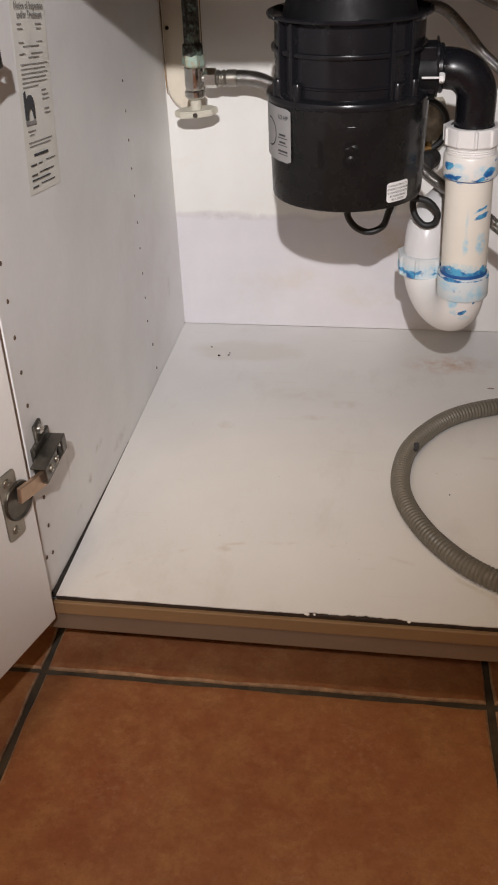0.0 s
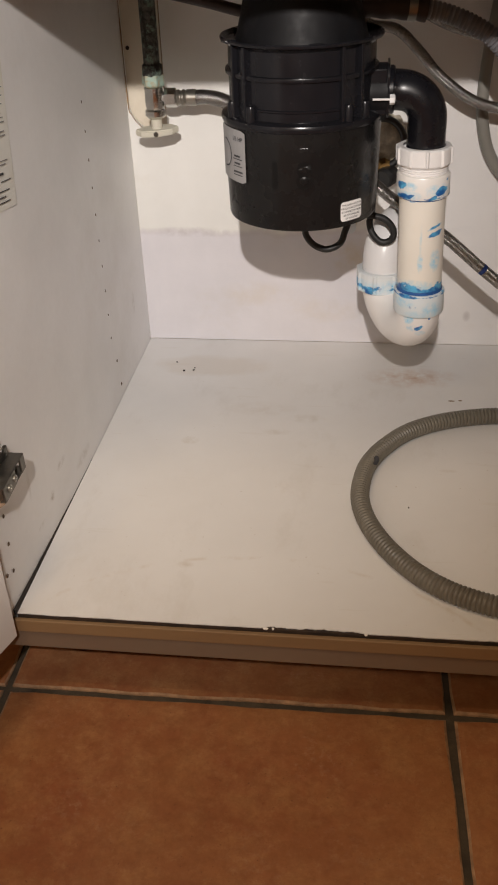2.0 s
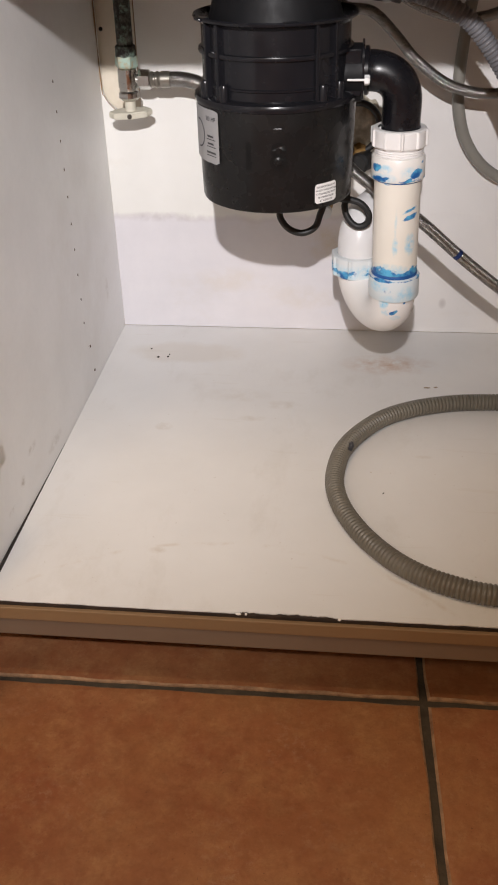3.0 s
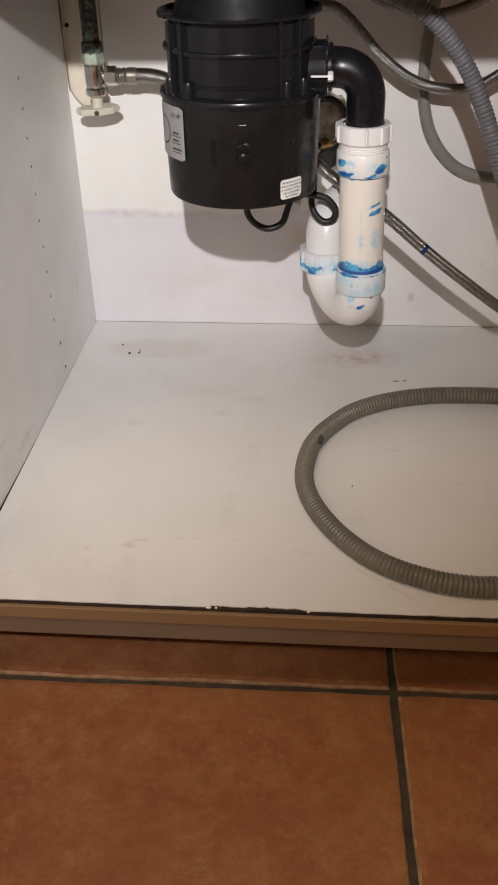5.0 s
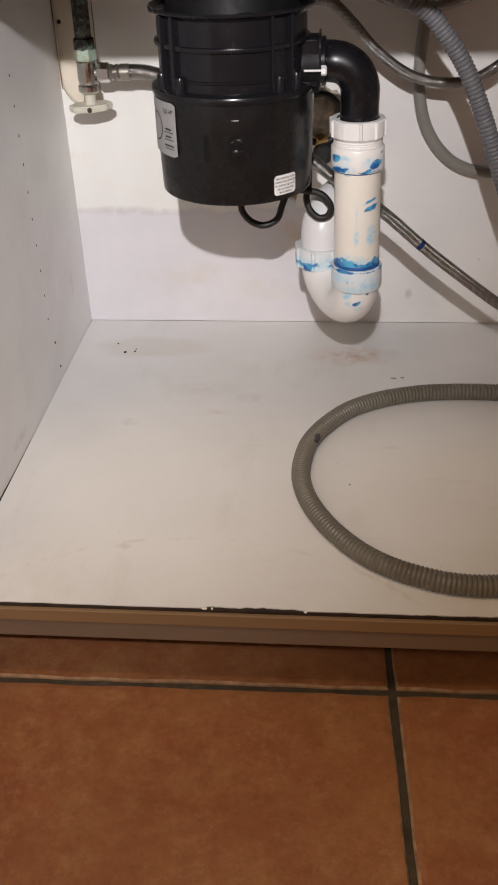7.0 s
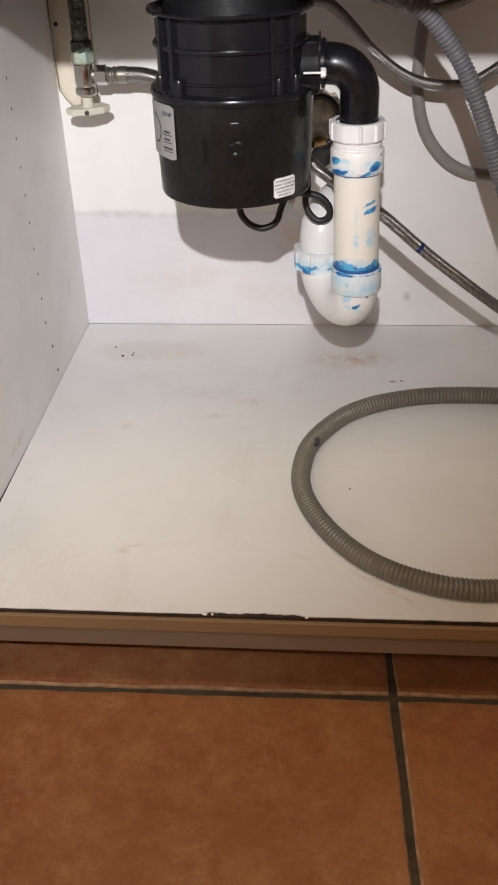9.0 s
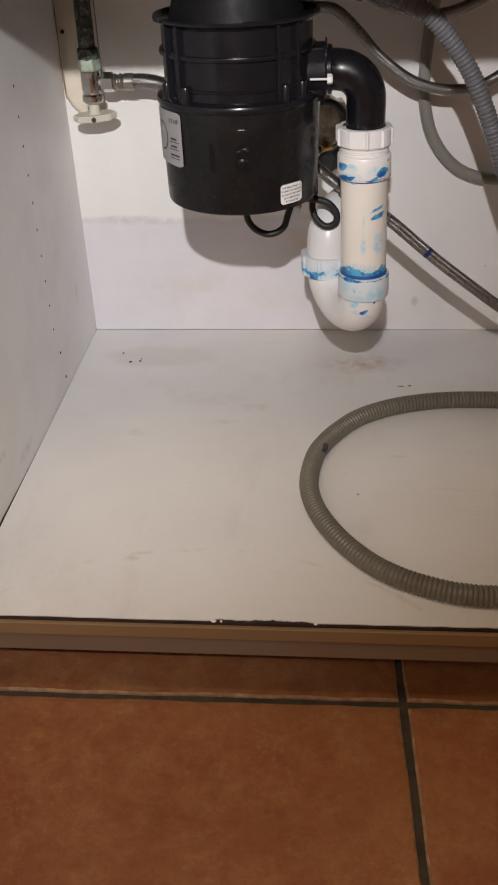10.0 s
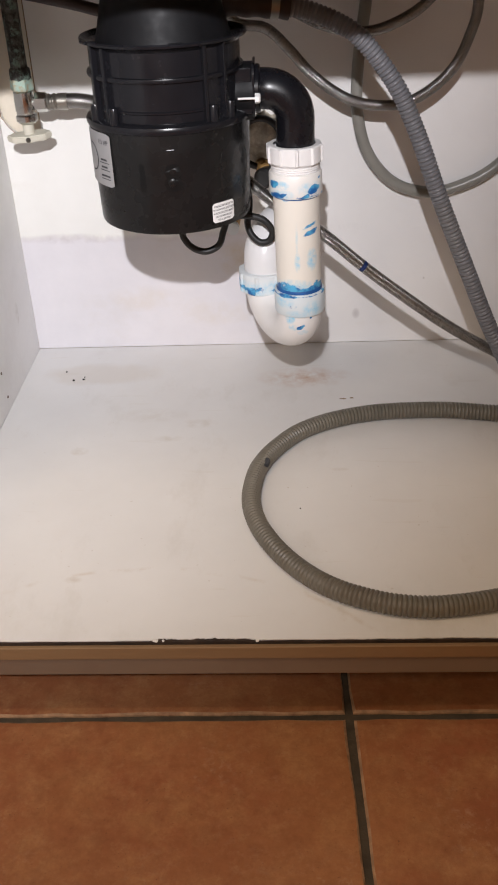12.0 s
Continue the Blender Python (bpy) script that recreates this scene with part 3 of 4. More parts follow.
tagged(link("wall_fronts_west", box(-2.0, -0.024, -0.606, -0.586, -0.02, 0.72), M_DOOR, smooth=False), "white cabinet fronts beside the open cabinet", "wall", kind="structure")
tagged(link("wall_fronts_east", box(0.904, 3.0, -0.606, -0.586, -0.02, 0.72), M_DOOR, smooth=False), "white cabinet fronts beside the open cabinet", "wall", kind="structure")
# unseen worktop, added to keep the ceiling light out of the cabinet
tagged(link("counter", box(-2.0, 3.0, -0.64, 0.0105, 0.72, 0.76, 0.004), M_WORKTOP, smooth=False), "unseen dark worktop added above the cabinet", "worktop", kind="structure")

# ---------------------------------------------------------------- the sink cabinet
W = 0.88
cabinet = thing("sink_cabinet", "white laminate sink base cabinet, emptied, with its door open", "cabinet")
def bow(y, z):
    """How far the side panel has drifted from the floor board, towards its lower front corner."""
    return -0.0046 * max(0.0, (-y - 0.30) / 0.306) ** 1.6 * max(0.0, 1 - max(0.0, z) / 0.16)


panel = box(-0.018, 0.0, -0.606, 0.0, -0.018, 0.719, 0.0008)
bmesh.ops.bisect_plane(panel, geom=panel.verts[:] + panel.edges[:] + panel.faces[:], plane_co=(0, 0, 0.16), plane_no=(0, 0, 1))
for cut in (0.30, 0.38, 0.46, 0.53):
    bmesh.ops.bisect_plane(panel, geom=panel.verts[:] + panel.edges[:] + panel.faces[:], plane_co=(0, -cut, 0), plane_no=(0, 1, 0))
for v in panel.verts:
    if v.co.x > -0.009:
        v.co.x += bow(v.co.y, v.co.z)
part("side_panel", panel, M_SIDE, cabinet)
part("side_panel", box(W, W + 0.018, -0.606, 0.0, -0.018, 0.719, 0.0008), M_SIDE, cabinet)
part("top_rail", box(0.0005, W - 0.0005, -0.606, -0.588, 0.594, 0.719, 0.001), M_SIDE, cabinet)
part("toe_kick", box(-0.018, W + 0.018, -0.488, -0.470, TILE_Z, -0.0405, 0.001), M_KICK, cabinet)


def back_panel():
    """Thin board with a round-cornered slot cut down to the water pipe."""
    r, zb, x0, x1, top = 0.036, 0.303, 0.0012, 0.0515, 0.719
    pts = [(0.0, 0.0005), (W, 0.0005), (W, top), (x1, top), (x1, zb + 0.004)]
    pts += [(x1 - 0.004 + 0.004 * math.cos(t), zb + 0.004 - 0.004 * math.sin(t)) for t in (0.5, 1.0, 1.57)]
    pts += [(x0 + r - r * math.sin(radians(a)), zb + r - r * math.cos(radians(a))) for a in range(0, 91, 10)]
    pts += [(x0, top), (0.0, top)]
    return prism(pts, 0.006, Matrix(((1, 0, 0, 0), (0, 0, 1, 0.0), (0, 1, 0, 0), (0, 0, 0, 1))))


part("back_panel", back_panel(), M_BACK, cabinet, "white-painted back board with an older lilac coat below")
part("slot_edge", sweep([(0.0014, -0.0002, 0.715), (0.0014, -0.0002, 0.5), (0.0014, -0.0002, 0.345), (0.0042, -0.0002, 0.326), (0.0118, -0.0002, 0.3132), (0.0230, -0.0002, 0.3052), (0.0372, -0.0002, 0.3028), (0.048, -0.0002, 0.3028)], lambda q: 0.0007 + 0.0003 * math.sin(q * 90), 0.004, 6), M_CUT, cabinet, "raw brown edge of the cut-out", smooth=True)
part("slot_edge", sweep([(0.0515, -0.0004, 0.715), (0.0515, -0.0004, 0.5), (0.051, -0.0004, 0.32)], 0.0006, 0.006, 6), M_CUT, cabinet, "raw brown edge of the cut-out", smooth=True)

# cabinet floor: a board, a white laminate skin with a chipped front edge, a wooden edge band and a rail below it
part("bottom_board", box(0.0005, W - 0.0005, -0.6045, -0.0005, -0.018, -0.0012), M_CORE, cabinet)


def laminate_skin():
    bm = bmesh.new()
    rng = random.Random(5)
    front, back = [], []
    n = 420
    for i in range(n + 1):
        x = 0.0004 + (W - 0.0016) * i / n
        y = -0.6035 + 0.0006 * noise.noise((x * 40, 0, 0)) + 0.0007 * noise.noise((x * 9, 3, 0))
        if 0.235 < x < 0.335:
            k = min(1, (x - 0.235) / 0.008, (0.335 - x) / 0.012)
            y += k * (0.0012 + 0.0022 * abs(noise.noise((x * 70, 8, 0))) + 0.0012 * rng.random())
        if 0.43 < x < 0.53:
            y += 0.0018 * max(0, noise.noise((x * 60, 2, 0))) + 0.0007 * rng.random()
        front.append((x, y))
        back.append((x, -0.0001))
    a = [bm.verts.new((x, y, 0.0)) for x, y in front]
    b = [bm.verts.new((x, y, 0.0)) for x, y in back]
    c = [bm.verts.new((x, y, -0.0011)) for x, y in front]
    for i in range(n):
        bm.faces.new((a[i], a[i + 1], b[i + 1], b[i]))
        bm.faces.new((c[i], c[i + 1], a[i + 1], a[i]))
    return bm


part("laminate_skin", laminate_skin(), M_LAMINATE, cabinet, "off-white laminate, chipped along its front edge")
for fx, fw, fy in ((0.2395, 0.0026, -0.6038), (0.332, 0.0018, -0.6040), (0.2465, 0.0012, -0.6036)):
    flake = bmesh.new()
    bmesh.ops.create_icosphere(flake, subdivisions=2, radius=1)
    for v in flake.verts:
        k = 1 + 0.4 * noise.noise(v.co * 2 + Vector((fx * 70, 0, 0)))
        v.co = Vector((fx + v.co.x * fw * k, fy + v.co.y * 0.0014 * k, -0.0008 + v.co.z * 0.0011 * k))
    part("flake", flake, M_FLAKE, cabinet, "torn white laminate flake")
part("edge_band", box(-0.018, W + 0.018, -0.609, -0.6046, -0.0185, -0.0042, 0.0008), M_EDGE, cabinet, "brown wooden edge band")
part("bottom_rail", box(-0.018, W + 0.018, -0.6065, -0.590, -0.040, -0.0188, 0.0008), M_RAIL, cabinet, "grey-brown wooden rail")


def pin_hole():
    bm = lathe([(0.0, 0.0004), (0.0017, 0.0004), (0.0026, 0.0007), (0.0029, 0.0002)], 12)
    return moved(bm, pose(0, 0, 0, 0, 90, 0))


hole_bm = pin_hole()
first = part("pin_hole", hole_bm, M_PIN, cabinet, "dark shelf pin hole")
first.location = (0, -0.197, 0.319)
spots = [(-0.197, 0.319 - 0.032 * k) for k in range(-2, 8) if k] + [(-0.5875, 0.2628 - 0.032 * k) for k in range(-6, 8) if k not in (3, 4)]
spots += [(-0.1766, 0.0181), (-0.6015, 0.0440), (-0.184, 0.056)]
for y, z in spots:
    h = first.copy()
    scene.collection.objects.link(h)
    h.location = (bow(y, z) + (0.0007 if bow(y, z) < 0 else 0), y, z)
    h.scale = (1, 0.30, 0.62) if y == -0.197 else (1, 0.72, 0.72)
first.scale = (1, 0.30, 0.62)

# a black strip laid in the open joint as the shade of its depth
seam = [(bow(y, 0.0) * 0.55 - 0.0002, y, -0.0004) for y in (-0.33, -0.38, -0.43, -0.48, -0.53, -0.57, -0.603)]
part("gap_shade_strip", sweep(seam, lambda q: 0.0003 + 0.0026 * (q / 0.273) ** 1.4 * (1 + 0.25 * noise.noise((q * 60, 0, 0))), 0.004, 8), M_HOLE, cabinet, "black strip for the shade in the open joint", True)

# the open door, its hinge cup and the hinge arm
DOOR = pose(0.004, -0.62, -0.014, 0, 0, -16.9 - 90)   # local x runs along the door from the hinge side
door = part("door", moved(box(0, 0.43, -0.018, 0, 0, 0.60, 0.0012), DOOR), M_DOOR, cabinet, "open white cabinet door")
ON = DOOR @ Matrix(((1, 0, 0, 0), (0, 0, 1, 0), (0, 1, 0, 0.014), (0, 0, 0, 1)))    # local x along, y up, z off the inner face


def hinge(up):
    """A concealed hinge: cup plate on the door, mounting plate and arm on the side panel, link between them."""
    on = ON @ Matrix.Translation((0, up, 0))
    part("hinge_plate", prism(rounded(0.022, 0.066, 0.0045), 0.0016, on @ Matrix.Translation((0.0275, 0.136, 0)), 0.0005), M_STEEL, door, "steel hinge cup plate")
    cup = lathe([(0.0180, 0.0), (0.0178, 0.0030), (0.0165, 0.0034), (0.0155, 0.0026), (0.0146, 0.0018), (0.0125, 0.0017), (0.0, 0.0017)], 36, on @ Matrix.Translation((0.0185, 0.136, 0)))
    part("hinge_cup", cup, M_DARKSTEEL, door, "round steel hinge cup", True)
    for zz in (0.112, 0.1595):
        scr = lathe([(0.0042, 0.0016), (0.0040, 0.0026), (0.0022, 0.0031), (0.0020, 0.0022), (0.0, 0.0022)], 18, on @ Matrix.Translation((0.0285, zz, 0)))
        part("screw", scr, M_STEEL, door, smooth=True)
    arm = Matrix.Translation((0.0, -0.590, 0.1475 + up)) @ pose(0, 0, 0, 3, 0, 0)
    wing = joined(box(0.0003, 0.0045, -0.010, 0.030, -0.013, 0.015, 0.0014), box(0.0003, 0.0042, 0.002, 0.018, -0.028, 0.031, 0.0018))
    part("mounting_plate", moved(wing, arm), M_DARKSTEEL, cabinet, "steel hinge mounting plate")
    body = joined(box(0.0048, 0.0185, -0.026, 0.028, -0.0080, -0.0064, 0.0007), box(0.0048, 0.0185, -0.026, 0.028, 0.0064, 0.0080, 0.0007), box(0.0168, 0.0190, -0.026, 0.004, -0.0080, 0.0080, 0.0007), box(0.0168, 0.0190, 0.018, 0.028, -0.0080, 0.0080, 0.0007), box(0.0050, 0.0120, -0.020, 0.024, -0.0062, 0.0062, 0.001))
    part("hinge_arm", moved(body, arm), M_DARKSTEEL, cabinet, "oily steel hinge arm")
    for yy in (-0.014, 0.0):
        part("screw", lathe([(0.0036, 0.0185), (0.0034, 0.0202), (0.0018, 0.0206), (0.0016, 0.0195), (0.0, 0.0195)], 16, arm @ pose(0, yy, 0, 0, 90, 0)), M_STEEL, cabinet, smooth=True)
    part("screw", lathe([(0.0052, 0.0040), (0.0050, 0.0068), (0.0024, 0.0076), (0.0, 0.006)], 16, arm @ pose(0, 0.010, 0.024, 0, 90, 0)), M_CHROME, cabinet, smooth=True)
    bar = box(0, 0.047, -0.0074, 0.0074, -0.0022, 0.0022, 0.0010)
    a, b = Vector((0.0135, -0.6085, 0.1405 + up)), Vector((0.0035, -0.6430, 0.1440 + up))
    turn = (b - a).to_track_quat("X", "Z").to_matrix().to_4x4() @ pose(0, 0, 0, 90)
    bmesh.ops.scale(bar, vec=((b - a).length / 0.047, 1, 1), verts=bar.verts)
    part("hinge_link", moved(bar, Matrix.Translation(a) @ turn), M_COPPERY, cabinet, "coppery steel hinge link")


for up in (0.0, 0.325):
    hinge(up)

# ---------------------------------------------------------------- notice on the side panel
notice = thing("paper_notice", "faded white printed inspection notice pasted on the side panel", "notice")
# local x to the back of the cabinet, y up the paper, z off the panel
NOTE = Matrix(((0, 0, 1, 0.0), (1, 0, 0, -0.4565), (0, 1, 0, 0.4365), (0, 0, 0, 1))) @ pose(0, 0, 0, 0, 0, -8)
PW, PH = 0.076, 0.178
sheet = bmesh.new()
grid = [[sheet.verts.new((PW * (i / 8 - 0.5), PH * (j / 18 - 0.5), 0.0006 + 0.0005 * noise.noise((i * 0.5, j * 0.4, 1)))) for i in range(9)] for j in range(19)]
for j in range(18):
    for i in range(8):
        sheet.faces.new((grid[j][i], grid[j][i + 1], grid[j + 1][i + 1], grid[j + 1][i]))
part("sheet", moved(sheet, NOTE), M_PAPER, notice, smooth=True)
for body, yy, size in (("Notice of Inspection", 0.0535, 0.0078), ("and/or Treatment", 0.0468, 0.0078)):
    part("heading", letters(body, size, m=NOTE @ Matrix.Translation((0.000, yy, 0.0014))), M_INK, notice)


def bars(rows):
    """Unreadable print: rows of (x, y, width, height)."""
    bm = bmesh.new()
    for x, y, w, h in rows:
        bm.faces.new([bm.verts.new(p) for p in ((x, y - h / 2, 0.0014), (x + w, y - h / 2, 0.0014), (x + w, y + h / 2, 0.0014), (x, y + h / 2, 0.0014))])
    return bm


rng = random.Random(3)
rows = []
for yy, xs in ((0.0425, ((-0.030, 0.012), (0.010, 0.016))), (0.0390, ((-0.030, 0.014), (0.012, 0.013))), (0.0290, ((-0.030, 0.012), (0.010, 0.017))), (0.0260, ((-0.022, 0.046),)), (0.0205, ((-0.031, 0.014), (-0.005, 0.032))), (0.0175, ((-0.012, 0.030),))):
    rows += [(x, yy, w * rng.uniform(0.8, 1), 0.0009) for x, w in xs]
rows += [(-0.031, 0.0125 - 0.0034 * k, rng.uniform(0.050, 0.062) if k < 5 else 0.036, 0.0008) for k in range(6)]
rows += [(0.010, -0.0085 - 0.0036 * k, rng.uniform(0.010, 0.019), 0.0009) for k in range(3)] + [(0.012, -0.0235 - 0.0034 * k, rng.uniform(0.010, 0.016), 0.0009) for k in range(2)]
rows += [(-0.030, -0.0385, 0.018, 0.0009), (-0.027, -0.0415, 0.010, 0.0009)]
rows += [(-0.031, -0.0475, 0.056, 0.0009), (-0.030, -0.0505, 0.050, 0.0009)]
part("print", moved(bars(rows), NOTE), M_INK, notice)
rows = [(-0.022, -0.0580, 0.034, 0.0022)]
rows += [(-0.032, -0.0655, 0.014, 0.0013), (-0.014, -0.0655, 0.010, 0.0010), (0.004, -0.0645, 0.024, 0.0008), (-0.032, -0.0735, 0.014, 0.0013), (-0.014, -0.0725, 0.036, 0.0009), (-0.032, -0.0775, 0.044, 0.0013), (-0.032, -0.0830, 0.014, 0.0013), (-0.012, -0.0820, 0.034, 0.0009)]
part("print", moved(bars(rows), NOTE), M_INKDARK, notice)
part("caption", moved(bars([(-0.032, -0.0322, 0.023, 0.0030)]), NOTE), M_INK, notice)
logo = [(-0.034, -0.040), (-0.034, -0.014), (-0.030, -0.012), (-0.029, -0.020)]
logo += [(-0.0215 + 0.0085 * math.cos(radians(a)), -0.026 + 0.0095 * math.sin(radians(a))) for a in range(140, -1, -20)]
logo += [(-0.013, -0.040), (-0.0165, -0.040), (-0.0185, -0.032), (-0.0215, -0.0295), (-0.0255, -0.032), (-0.0275, -0.040)]
part("emblem", prism([(-0.032 + (x + 0.034) * 1.05, -0.007 + (y + 0.012) * 0.80) for x, y in logo], 0.0003, NOTE @ Matrix.Translation((0.0, 0.0, 0.0013))), M_INKDARK, notice, "dark arched emblem")

# ---------------------------------------------------------------- the sink bowl that the disposer hangs from
# out of view; its dark colour deepens the shade on the upper back wall
bowl = joined(box(0.03, 0.66, -0.53, -0.105, 0.5955, 0.5975), box(0.03, 0.032, -0.53, -0.105, 0.5976, 0.719), box(0.658, 0.66, -0.53, -0.105, 0.5976, 0.719), box(0.0321, 0.6579, -0.53, -0.528, 0.5976, 0.719), box(0.0321, 0.6579, -0.107, -0.105, 0.5976, 0.719))
tagged(link("sink_bowl", bowl, M_SINK_DARK, smooth=False), "unseen sink bowl above the disposer, dark to cut bounced light", "sink")

# ---------------------------------------------------------------- waste disposer
DX, DY = 0.2505, -0.270
AX = Matrix.Translation((DX, DY, 0))
disposer = thing("waste_disposer", "black plastic kitchen waste disposer hanging under the sink", "waste disposer")
can = lathe([(0.0, 0.2895), (0.060, 0.2890), (0.0738, 0.2882), (0.0760, 0.2890), (0.0767, 0.2912), (0.0772, 0.31), (0.0782, 0.345), (0.0790, 0.382), (0.0785, 0.387)], 96, AX)
part("motor_can", can, M_BLACK, disposer, "glossy black motor shell", True)
# the low ridge at 0.402 is shaped to give a highlight line, no moulded ring
upper = lathe([(0.0785, 0.3830), (0.0804, 0.3840), (0.0812, 0.3862), (0.0812, 0.3882), (0.0804, 0.3902), (0.0765, 0.3918), (0.0722, 0.3925), (0.0722, 0.4002), (0.0732, 0.4010), (0.0734, 0.4026), (0.0722, 0.4034), (0.0722, 0.4275), (0.0752, 0.4282), (0.0757, 0.4300), (0.0752, 0.4318), (0.0722, 0.4324), (0.0722, 0.4535), (0.0760, 0.4572), (0.0790, 0.4580), (0.0796, 0.4600), (0.0788, 0.4614), (0.0772, 0.4600), (0.0745, 0.4572), (0.0690, 0.4560), (0.0600, 0.4560)], 96, AX)
part("grind_housing", upper, M_HOUSING, disposer, "satin black upper housing with moulded ribs", True)
part("neck", lathe([(0.0650, 0.4555), (0.0640, 0.4590), (0.0612, 0.4690), (0.0570, 0.4860), (0.0530, 0.5050), (0.0510, 0.535)], 72, AX), M_NECK, disposer, "matt black tapered neck", True)
part("mounting_ring", lathe([(0.050, 0.530), (0.062, 0.532), (0.064, 0.538), (0.064, 0.560), (0.060, 0.564), (0.045, 0.566), (0.045, 0.594), (0.0, 0.594)], 64, AX), M_STEEL, disposer, "steel mounting ring", True)
# moulded upright ribs round the upper housing, in pairs
for a in (-145, -131, -55.5, -38, 60, 74, 124, 138):
    ca = AX @ pose(0, 0, 0, 0, 0, a)
    part("rib", moved(box(0.0705, 0.0772, -0.0017, 0.0017, 0.3905, 0.4575, 0.0007), ca), M_HOUSING, disposer)
for a in (-150, -126, -50, -33, 67, 131):
    ca = AX @ pose(0, 0, 0, 0, 0, a)
    part("screw_boss", lathe([(0.0, 0.389), (0.0046, 0.389), (0.0046, 0.403), (0.0036, 0.4055), (0.0, 0.4055)], 16, ca @ Matrix.Translation((0.0752, 0, 0))), M_HOUSING, disposer, smooth=True)
for a in range(-150, 200, 75):
    if a not in (0,):
        part("lug", moved(box(0.070, 0.0815, -0.007, 0.007, 0.4582, 0.4612, 0.001), AX @ pose(0, 0, 0, 0, 0, a)), M_HOUSING, disposer)
# outlet flange on the side
part("outlet_neck", lathe([(0.027, 0.0), (0.027, 0.018), (0.024, 0.018)], 40, Matrix.Translation((DX + 0.066, DY, 0.405)) @ pose(0, 0, 0, 0, 90, 0)), M_NECK, disposer, smooth=True)
part("outlet_flange", prism(rounded(0.050, 0.052, 0.010), 0.0022, Matrix.Translation((DX + 0.0835, DY, 0.4085)) @ pose(0, 0, 0, 0, 90, 0), 0.0006), M_HOUSING, disposer, "thin black outlet flange")
part("gusset", box(DX + 0.060, DX + 0.083, DY - 0.024, DY - 0.021, 0.388, 0.430, 0.0008), M_HOUSING, disposer)
part("bolt", sweep([(DX + 0.070, DY - 0.033, 0.4045), (DX + 0.080, DY - 0.033, 0.4045), (DX + 0.088, DY - 0.033, 0.4045)], 0.0011, 0.003, 10), M_BRIGHT, disposer, "bright zinc bolt", True)
part("bolt_head", lathe([(0.0, 0), (0.0048, 0), (0.0048, 0.0040), (0.0036, 0.0052), (0, 0.0052)], 6, Matrix.Translation((DX + 0.0862, DY - 0.033, 0.4045)) @ pose(0, 0, 0, 0, 90, 0)), M_BRIGHT, disposer, "bright hexagonal bolt head")
# small drip marks and reset dimple moulded on the shell
part("dimple", lathe([(0.0046, 0), (0.0040, 0.0016), (0.0020, 0.0022), (0.0016, 0.0014), (0, 0.0014)], 20, AX @ pose(0, 0, 0, 0, 0, 5.6) @ Matrix.Translation((0, -0.0776, 0.3400)) @ pose(0, 0, 0, 90)), M_BLACK, disposer, smooth=True)
part("vent_slot", moved(box(-0.004, 0.004, -0.0795, -0.0772, 0.3695, 0.3709, 0.0005), AX @ pose(0, 0, 0, 0, 0, 5.6)), M_HOUSING, disposer)

for figure, turn, size in (("1", -15.5, 0.036), ("8", 6.0, 0.036)):
    scrawl = letters(figure, size, 0.0782, Matrix.Translation((0, -0.0125, 0.0005)))
    part("marker_scrawl", moved(scrawl, AX @ pose(0, 0, 0, 0, 0, turn) @ Matrix.Translation((0, 0, 0.3445))), M_MARKER, disposer, "faint black marker numeral")

rating = thing("rating_label", "grey rating plate label stuck on the disposer", "label")
RL = AX @ pose(0, 0, 0, 0, 0, -62) @ Matrix.Translation((0, 0, 0.3565))
part("plate", moved(patch(0.062, 0.051, 0.0793, 0.002, 0.0006), RL), M_LABEL, rating)
def on_label(x, y):
    return Matrix.Translation((x, y, 0.0010))
part("lettering", moved(letters("1/3 HP", 0.0058, 0.0793, on_label(0.0195, 0.015)), RL), M_INKDARK, rating)
part("print", moved(wrap(bars([(0.014, 0.0005, 0.010, 0.0018), (0.012, -0.0025, 0.015, 0.0008), (0.014, -0.0065, 0.010, 0.0018), (0.012, -0.0095, 0.015, 0.0008), (0.012, -0.0150, 0.015, 0.0018), (0.012, -0.0180, 0.015, 0.0008)]), 0.0793), RL), M_INKDARK, rating)
arc = bmesh.new()
prev = None
for i in range(25):
    t = radians(-100 + i * 200 / 24)
    a = arc.verts.new((-0.006 + 0.0125 * math.cos(t), 0.0125 * math.sin(t), 0.001))
    b = arc.verts.new((-0.006 + 0.0140 * math.cos(t), 0.0140 * math.sin(t), 0.001))
    if prev:
        arc.faces.new((prev[0], prev[1], b, a))
    prev = (a, b)
part("ring_mark", moved(wrap(arc, 0.0793), RL), M_INKDARK, rating, "dark ring printed on the label")

sticker = thing("warning_sticker", "small white sticker with black print on the disposer", "sticker")
ST = AX @ pose(0, 0, 0, 0, 0, 43) @ Matrix.Translation((0, 0, 0.3045))
part("sheet", moved(patch(0.0268, 0.0195, 0.0772, 0.0022, 0.0006), ST), M_STICKER, sticker)
for k, body in enumerate(("THE RECEPTACLE TO", "WHICH THIS DISPOSER", "IS CONNECTED MUST", "BE CONTROLLED", "BY A SWITCH")):
    part("lettering", moved(letters(body, 0.0025, 0.0772, Matrix.Translation((0, 0.0056 - 0.0034 * k, 0.001))), ST), M_INKDARK, sticker)

